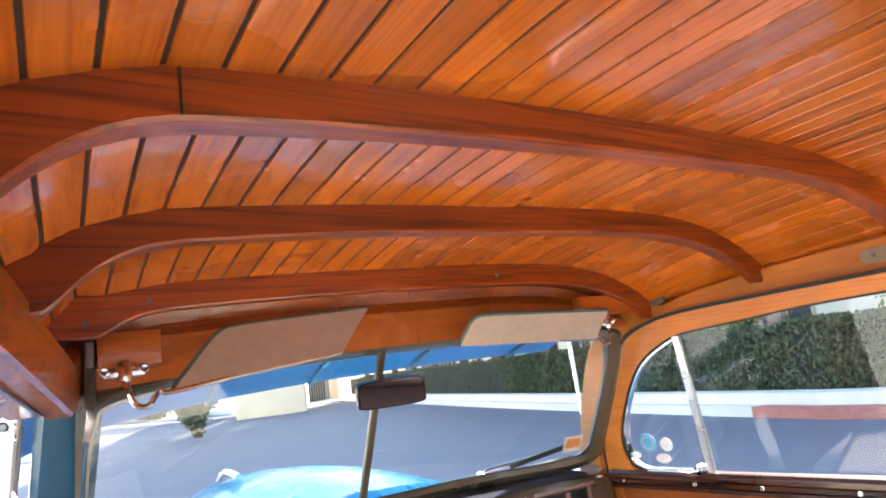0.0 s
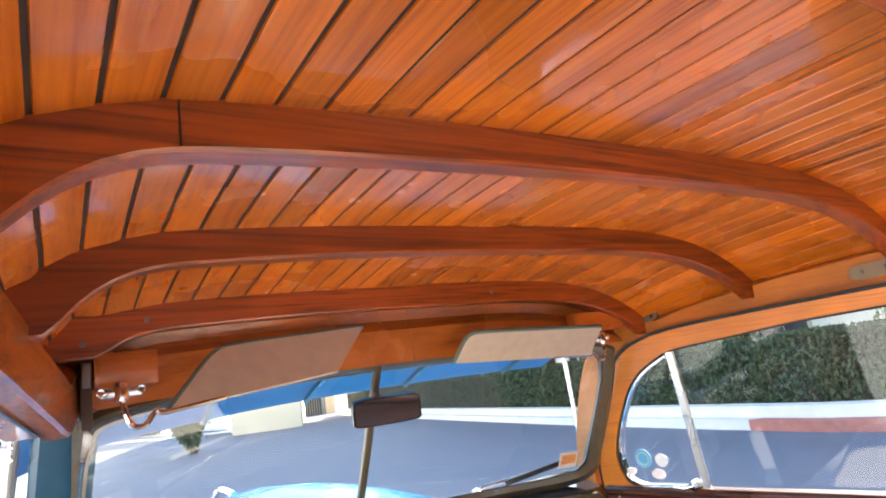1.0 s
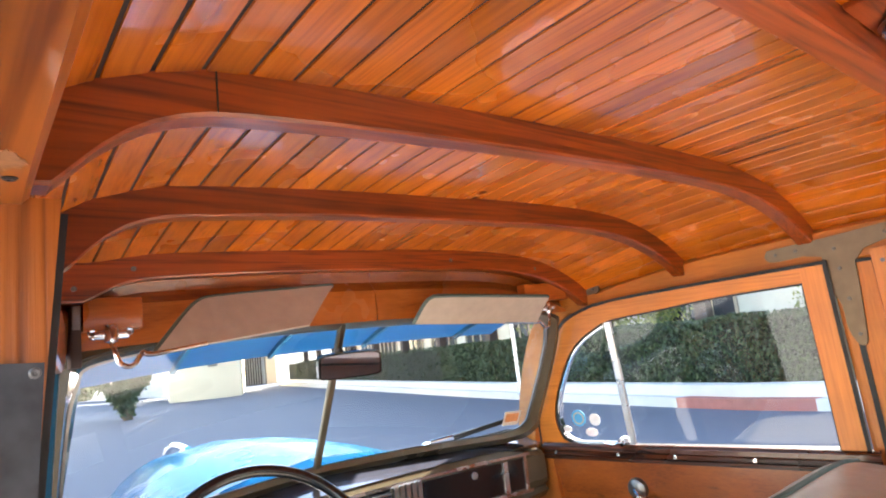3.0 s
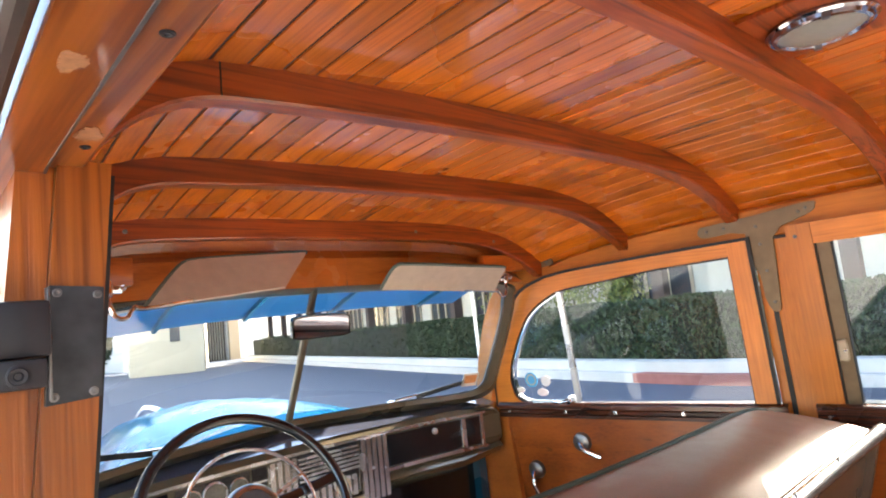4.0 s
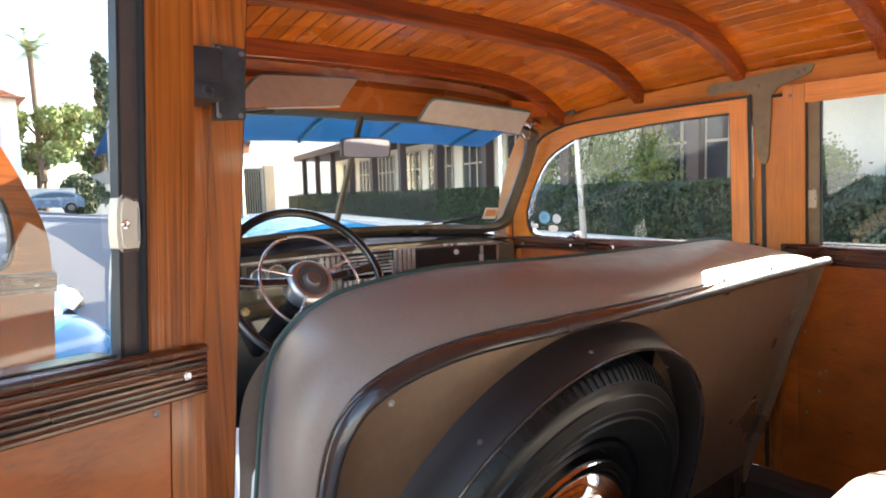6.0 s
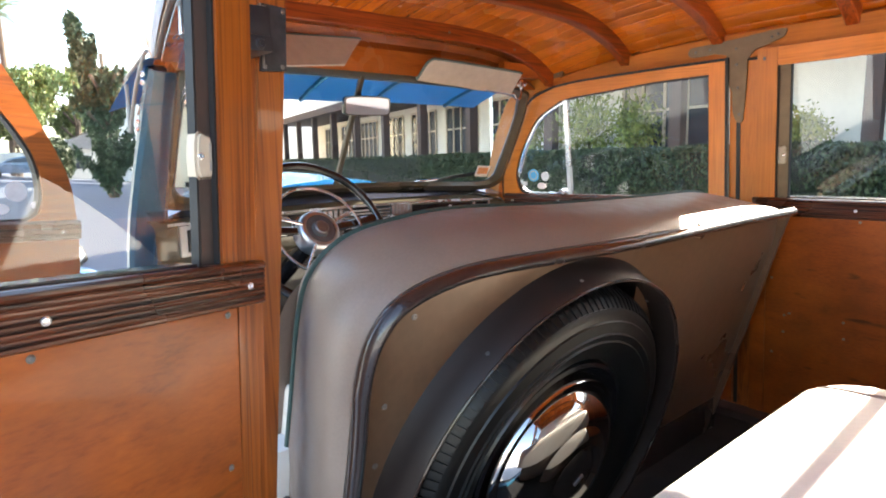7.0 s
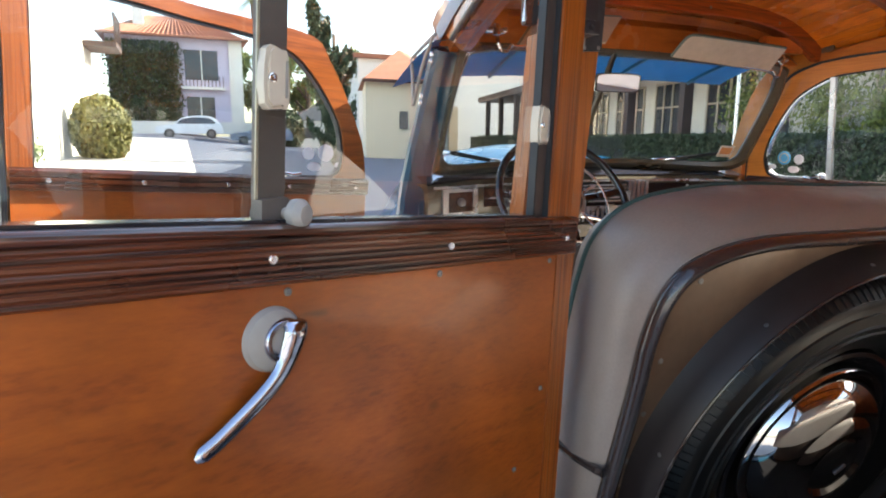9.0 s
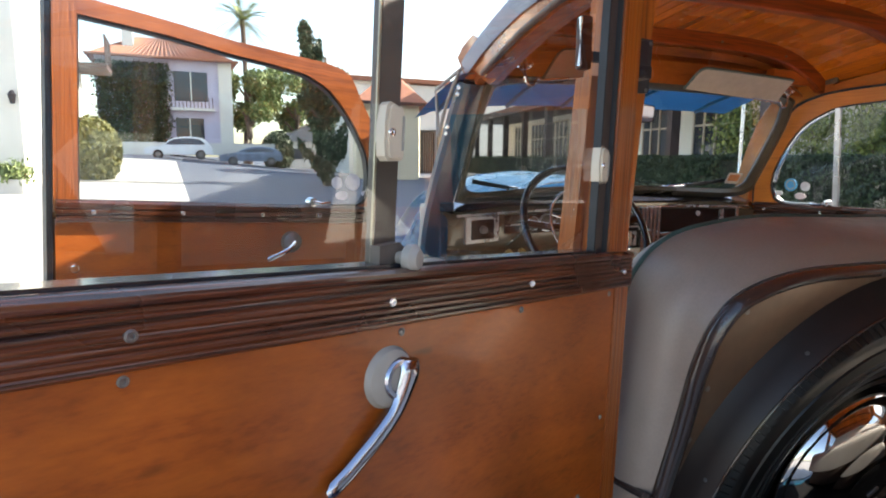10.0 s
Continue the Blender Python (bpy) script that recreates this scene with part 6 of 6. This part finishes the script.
part("body", lathe([(0.0, 0.0), (0.05, 0.01), (0.085, 0.20), (0.095, 0.22), (0.03, 0.30), (0.0, 0.32)], Matrix.Translation((-4.57, 16.86, 2.36)), 8), IRON, wl)
pp = thing("planter", "pale stone planter with a leafy green shrub by the wall", "planter")
part("tub", box((-4.86, 16.10, ground_z(-4.6, 16)), (-4.36, 16.60, ground_z(-4.6, 16) + 0.34), 0.03), CONCRETE, pp)
leaves("foliage", 900, lambda r: (-4.61 + r.gauss(0, 0.19), 16.35 + r.gauss(0, 0.17), ground_z(-4.6, 16) + 0.50 + r.gauss(0, 0.11)), 0.06, TREE, "", "", seed=51, parent=pp)

# far house with ivy, a red tile roof and a chimney
fh = thing("far_house", "two-storey lilac house with ivy and a red tile roof", "house")
hz = ground_z(-4, 52) + 0.0
HW = 7.7
part("wall", box((-6.3, 56, hz), (3.9, 64, hz + HW)), LILAC, fh)
bm = bmesh.new()
v = [bm.verts.new(p) for p in ((-6.9, 55.3, hz + HW), (4.5, 55.3, hz + HW), (4.5, 64.7, hz + HW), (-6.9, 64.7, hz + HW), (-3.4, 60, hz + HW + 2.2), (1.0, 60, hz + HW + 2.2))]
for f in ((0, 1, 5, 4), (1, 2, 5), (2, 3, 4, 5), (3, 0, 4), (3, 2, 1, 0)):
    bm.faces.new([v[i] for i in f])
rf = part("roof", bm, ROOF_TILE, fh, "red clay tile roof", smooth=False)
part("roof_ribs", sweep([(-6.9, 55.2, hz + HW + 0.02), (4.5, 55.2, hz + HW + 0.02)], rect(-0.12, 0.12, -0.1, 0.1, 0.03)), ROOF_TILE, rf)
bm = bmesh.new()
for q in range(30):
    x = -6.6 + q * 0.37
    xt = -3.4 + (x + 6.9) / 11.4 * 4.4
    sweep([(x, 55.3, hz + HW + 0.06), (xt, 59.95, hz + HW + 2.23)], circle(0.07, 6), bm=bm)
tagged(part("roof_rolls", bm, ROOF_TILE, rf), kind="stuff")
part("chimney", box((-4.3, 57.4, hz + HW + 0.4), (-3.5, 58.2, hz + HW + 3.0)), STUCCO, fh)
for x, z, w, h in ((-0.6, 4.4, 2.6, 2.4), (-0.6, 0.6, 2.2, 2.4)):
    wv = part("window", box((x, 55.94, hz + z), (x + w, 56.05, hz + z + h)), WIN_DK, fh)
    part("window_frame", box((x + w / 2 - 0.05, 55.90, hz + z), (x + w / 2 + 0.05, 55.939, hz + z + h)), STUCCO, wv)
part("balcony", box((-0.9, 55.2, hz + 3.6), (2.5, 56, hz + 3.8)), STUCCO, fh)
for q in range(12):
    part("baluster", box((-0.9 + q * 0.29, 55.22, hz + 3.8), (-0.84 + q * 0.29, 55.28, hz + 4.7)), BROWN_POST, fh)
part("pilaster", box((2.9, 55.8, hz), (3.95, 56, hz + HW)), STUCCO, fh)
leaves("ivy", 9000, lambda r: (r.uniform(-6.2, -1.1) + 0.2 * r.gauss(0, 1), 55.85 + r.uniform(-0.3, 0.1), hz + 7.3 * r.random() ** 0.9), 0.16, HEDGE, "dark ivy covering the wall", "", seed=8, parent=fh)

# street cars
def parked_car(x, y, colour, label, tall):
    z = ground_z(x, y)
    c = thing("parked_car", label, "car", Matrix.Translation((x, y, z)), "cars in the street")
    side = along([(-2.2, 0.35), (-2.2, 0.72), (-1.75, 0.90), (-1.0, 0.98), (-0.55, 1.30 * tall), (0.3, 1.48 * tall), (1.4, 1.42 * tall), (2.0, 1.05), (2.15, 0.75), (2.15, 0.35)], 4)
    fn = lambda a, b, d: Vector((a, d * (1 - 0.18 * max(0, b - 0.9)), b))
    part("body", prism(side, fn, -0.85, 0.85), colour, c)
    win = along([(-0.85, 1.0), (-0.50, 1.24 * tall), (0.3, 1.38 * tall), (1.3, 1.32 * tall), (1.7, 1.02)], 3)
    part("side_windows", prism(win, fn, -0.87, -0.852), WIN_DK, c)
    for a in (-1.35, 1.35):
        t = part("wheel", lathe([(0, 0.02), (0.2, 0.02), (0.22, 0.0), (0.31, 0.02), (0.33, -0.03), (0.33, -0.2)], Matrix.Translation((a, -0.88, 0.33)) @ pose(0, 0, 0, 90), 24), TYRE, c)
        part("wheel_disc", lathe([(0, 0.03), (0.2, 0.025)], Matrix.Translation((a, -0.88, 0.33)) @ pose(0, 0, 0, 90), 20), STEEL, t)
    return c

WHITE_CAR = plain("white_car_paint", (0.75, 0.77, 0.80), 0.25, 0, 20, 0.05, 0, 0.8)
BLUE_CAR = plain("grey_blue_car_paint", (0.16, 0.22, 0.32), 0.25, 0.3, 20, 0.1, 0, 0.8)
parked_car(-0.6, 46.5, WHITE_CAR, "white hatchback parked across the street", 1.05)
parked_car(4.3, 47.2, BLUE_CAR, "grey-blue saloon parked across the street", 0.95)

# trees: a leaning juniper by the drive, palms and a leafy tree far off
def tree(name, x, y, h, crown, mt, label, n, size, seed, trunk=0.15):
    t = thing(name, label, "tree")
    z = ground_z(x, y)
    rng = random.Random(seed)
    limbs = tube(smooth_path([(x, y, z - 0.2), (x + rng.uniform(-0.1, 0.1), y, z + h * 0.3), (x + rng.uniform(-0.2, 0.2), y, z + h * 0.55)], 4), trunk, 8)
    for q in range(7):
        a = rng.uniform(0, 6.28)
        zz = z + h * rng.uniform(0.3, 0.75)
        tube([(x, y, zz), (x + math.cos(a) * h * 0.12, y + math.sin(a) * h * 0.12, zz + h * 0.12)], trunk * 0.4, 6, bm=limbs)
    part("trunk", limbs, BARK, t)
    leaves("crown", n, lambda r: crown(r, x, y, z, h), size, mt, "", "", seed=seed, parent=t)
    return t

def spire(r, x, y, z, h):
    k = r.randrange(46)
    q = random.Random(k * 7 + 3)
    f = k / 46.0
    a = q.uniform(0, 6.28)
    reach = h * (0.21 * (1 - f) + 0.02) * q.uniform(0.6, 1.25) * min(1.0, 0.6 + f * 3)
    x -= 0.75 * f * f
    u = r.random()
    return (x + math.cos(a) * reach * u + r.gauss(0, 0.05) * h * 0.35 * (1.1 - u), y + math.sin(a) * reach * u + r.gauss(0, 0.05) * h * 0.35 * (1.1 - u), z + h * (0.02 + 0.90 * f) + reach * u * 1.1 + r.gauss(0, 0.02) * h)

def round_crown(r, x, y, z, h):
    k = r.randrange(22)
    q = random.Random(k * 11 + 1)
    c = Vector((q.gauss(0, 0.20), q.gauss(0, 0.20), q.uniform(0.45, 0.95))) * h
    p = Vector((r.gauss(0, 1), r.gauss(0, 1), r.gauss(0, 0.8))).normalized() * h * 0.13 * r.uniform(0.6, 1.0)
    return (x + c.x + p.x, y + c.y + p.y, z + c.z + p.z)

tree("juniper_tree", 3.75, 20.5, 5.7, spire, CONIFER, "tall ragged dark green juniper beside the drive", 30000, 0.07, 21)
tree("leafy_tree", 5.5, 58, 8.0, round_crown, TREE, "broad leafy green tree beyond the street", 9000, 0.20, 22, 0.25)
tree("leafy_tree", 10.5, 62, 9.5, round_crown, TREE, "tall green tree behind the low house", 9000, 0.22, 23, 0.25)
tree("leafy_tree", -10.5, 50, 3.0, round_crown, TREE, "small light green tree before the house", 4000, 0.12, 24, 0.1)

def palm(x, y, h, seed, label):
    t = thing("palm_tree", label, "palm", group="palms")
    rng = random.Random(seed)
    z = ground_z(x, y)
    bm = bmesh.new()
    path = smooth_path([(x, y, z - 0.3), (x + 0.3, y, z + h * 0.5), (x + 0.2, y, z + h)], 8)
    part("trunk", tube(path, 0.22, 10), BARK, t)
    bm = bmesh.new()
    for q in range(34):
        a, e = rng.uniform(0, 6.28), rng.uniform(-0.5, 1.2)
        d = Vector((math.cos(a) * math.cos(e), math.sin(a) * math.cos(e), math.sin(e)))
        pts = [Vector((x + 0.2, y, z + h)) + d * s * 3.0 + Vector((0, 0, -1.2 * s * s)) for s in (0, 0.25, 0.5, 0.75, 1.0)]
        for i in range(4):
            for s in range(4):
                p = pts[i].lerp(pts[i + 1], s / 4)
                side = d.cross(Vector((0, 0, 1))).normalized()
                for g in (-1, 1):
                    tip = p + side * g * 0.60 * (1 - 0.12 * i) + d * 0.36 + Vector((0, 0, -0.15))
                    w = d * 0.09
                    bm.faces.new([bm.verts.new(c) for c in (p, p + w, tip)])
    tagged(part("crown", bm, TREE, t, smooth=False), kind="stuff")

palm(5.3, 60, 13.0, 32, "tall palm with a shaggy green crown above the roofs")

# cream house with a tile roof ahead on the left
CREAM_STUCCO = plain("cream_stucco", (0.72, 0.64, 0.48), 0.9, 0, 12, 0.08, 0.3, dist=0.01)
ch = thing("cream_house", "low cream stucco house with a tiled roof", "house")
cz = ground_z(8, 30)
flat = lambda a, b, d: Vector((a, b, d))
part("wall", prism([(7.5, 30), (10.9, 30), (13.8, 37), (9.3, 37)], flat, cz - 0.5, cz + 3.9), CREAM_STUCCO, ch)
bm = bmesh.new()
v = [bm.verts.new(p) for p in ((7.2, 29.5, cz + 3.9), (11.3, 29.5, cz + 3.9), (14.4, 37.5, cz + 3.9), (9.1, 37.5, cz + 3.9), (10.3, 33.0, cz + 5.9), (11.4, 34.5, cz + 5.9))]
for f in ((0, 1, 4), (1, 2, 5, 4), (2, 3, 5), (3, 0, 4, 5), (3, 2, 1, 0)):
    bm.faces.new([v[i] for i in f])
part("roof", bm, ROOF_TILE, ch, smooth=False)
part("eave_board", prism([(7.2, 29.46), (11.3, 29.46), (11.3, 29.5), (7.2, 29.5)], flat, cz + 3.78, cz + 3.94), BROWN_POST, ch)
for x in (9.3,):
    part("window", box((x, 29.94, cz + 1.5), (x + 0.45, 30.05, cz + 2.4)), plain("hazy_pane", (0.16, 0.15, 0.14), 0.3, 0, 6, 0.3, 0), ch)
solid("street_wall", box((-9, 50, ground_z(-4, 50)), (6.5, 50.3, ground_z(-4, 50) + 0.9)), STUCCO, "low white garden wall along the street", "wall", kind="structure")

# small white cottage far off beside the trees
co = thing("far_cottage", "small white cottage far off among trees", "house")
c0 = ground_z(9, 60)
part("wall", box((8.6, 60, c0 - 0.5), (14.0, 66, c0 + 2.6)), STUCCO, co)
part("roof", prism([(8.2, c0 + 2.6), (14.4, c0 + 2.6), (11.3, c0 + 4.2)], lambda a, b, d: Vector((a, d, b)), 59.6, 66.4), plain("grey_shingle", (0.30, 0.29, 0.30), 0.9, 0, 5, 0.2, 0.2), co)
part("window", box((9.8, 59.94, c0 + 0.9), (10.8, 60.05, c0 + 1.9)), WIN_DK, co)

# plants standing on the porch behind the hedge
for i, (x, y, r, z) in enumerate(((10.9, 7.9, 0.60, 0.95), (11.2, 6.9, 0.5, 0.75), (10.8, 9.6, 0.6, 0.95), (11.4, 3.6, 0.4, 0.45))):
    pl = thing("porch_plant", "leafy yellow-green plant in a pot on the porch", "plant", group="porch plants")
    part("pot", lathe([(0, 0.0), (0.20, 0.0), (0.27, 0.42), (0.30, 0.44), (0.28, 0.47), (0.24, 0.45), (0, 0.42)], Matrix.Translation((x, y, 0.35)), 20), ROOF_TILE, pl, "clay pot")
    part("stem", tube([(x, y, 0.75), (x + 0.05, y, 1.3), (x, y + 0.05, 1.3 + z * 0.7)], 0.03, 6), BARK, pl)
    leaves("foliage", 2200, lambda q, x=x, y=y, r=r, z=z: (x + q.gauss(0, r * 0.5), y + q.gauss(0, r * 0.5), 1.15 + z * 0.75 + q.gauss(0, z * 0.42)), 0.055, PLANT, "", "", seed=40 + i, parent=pl)
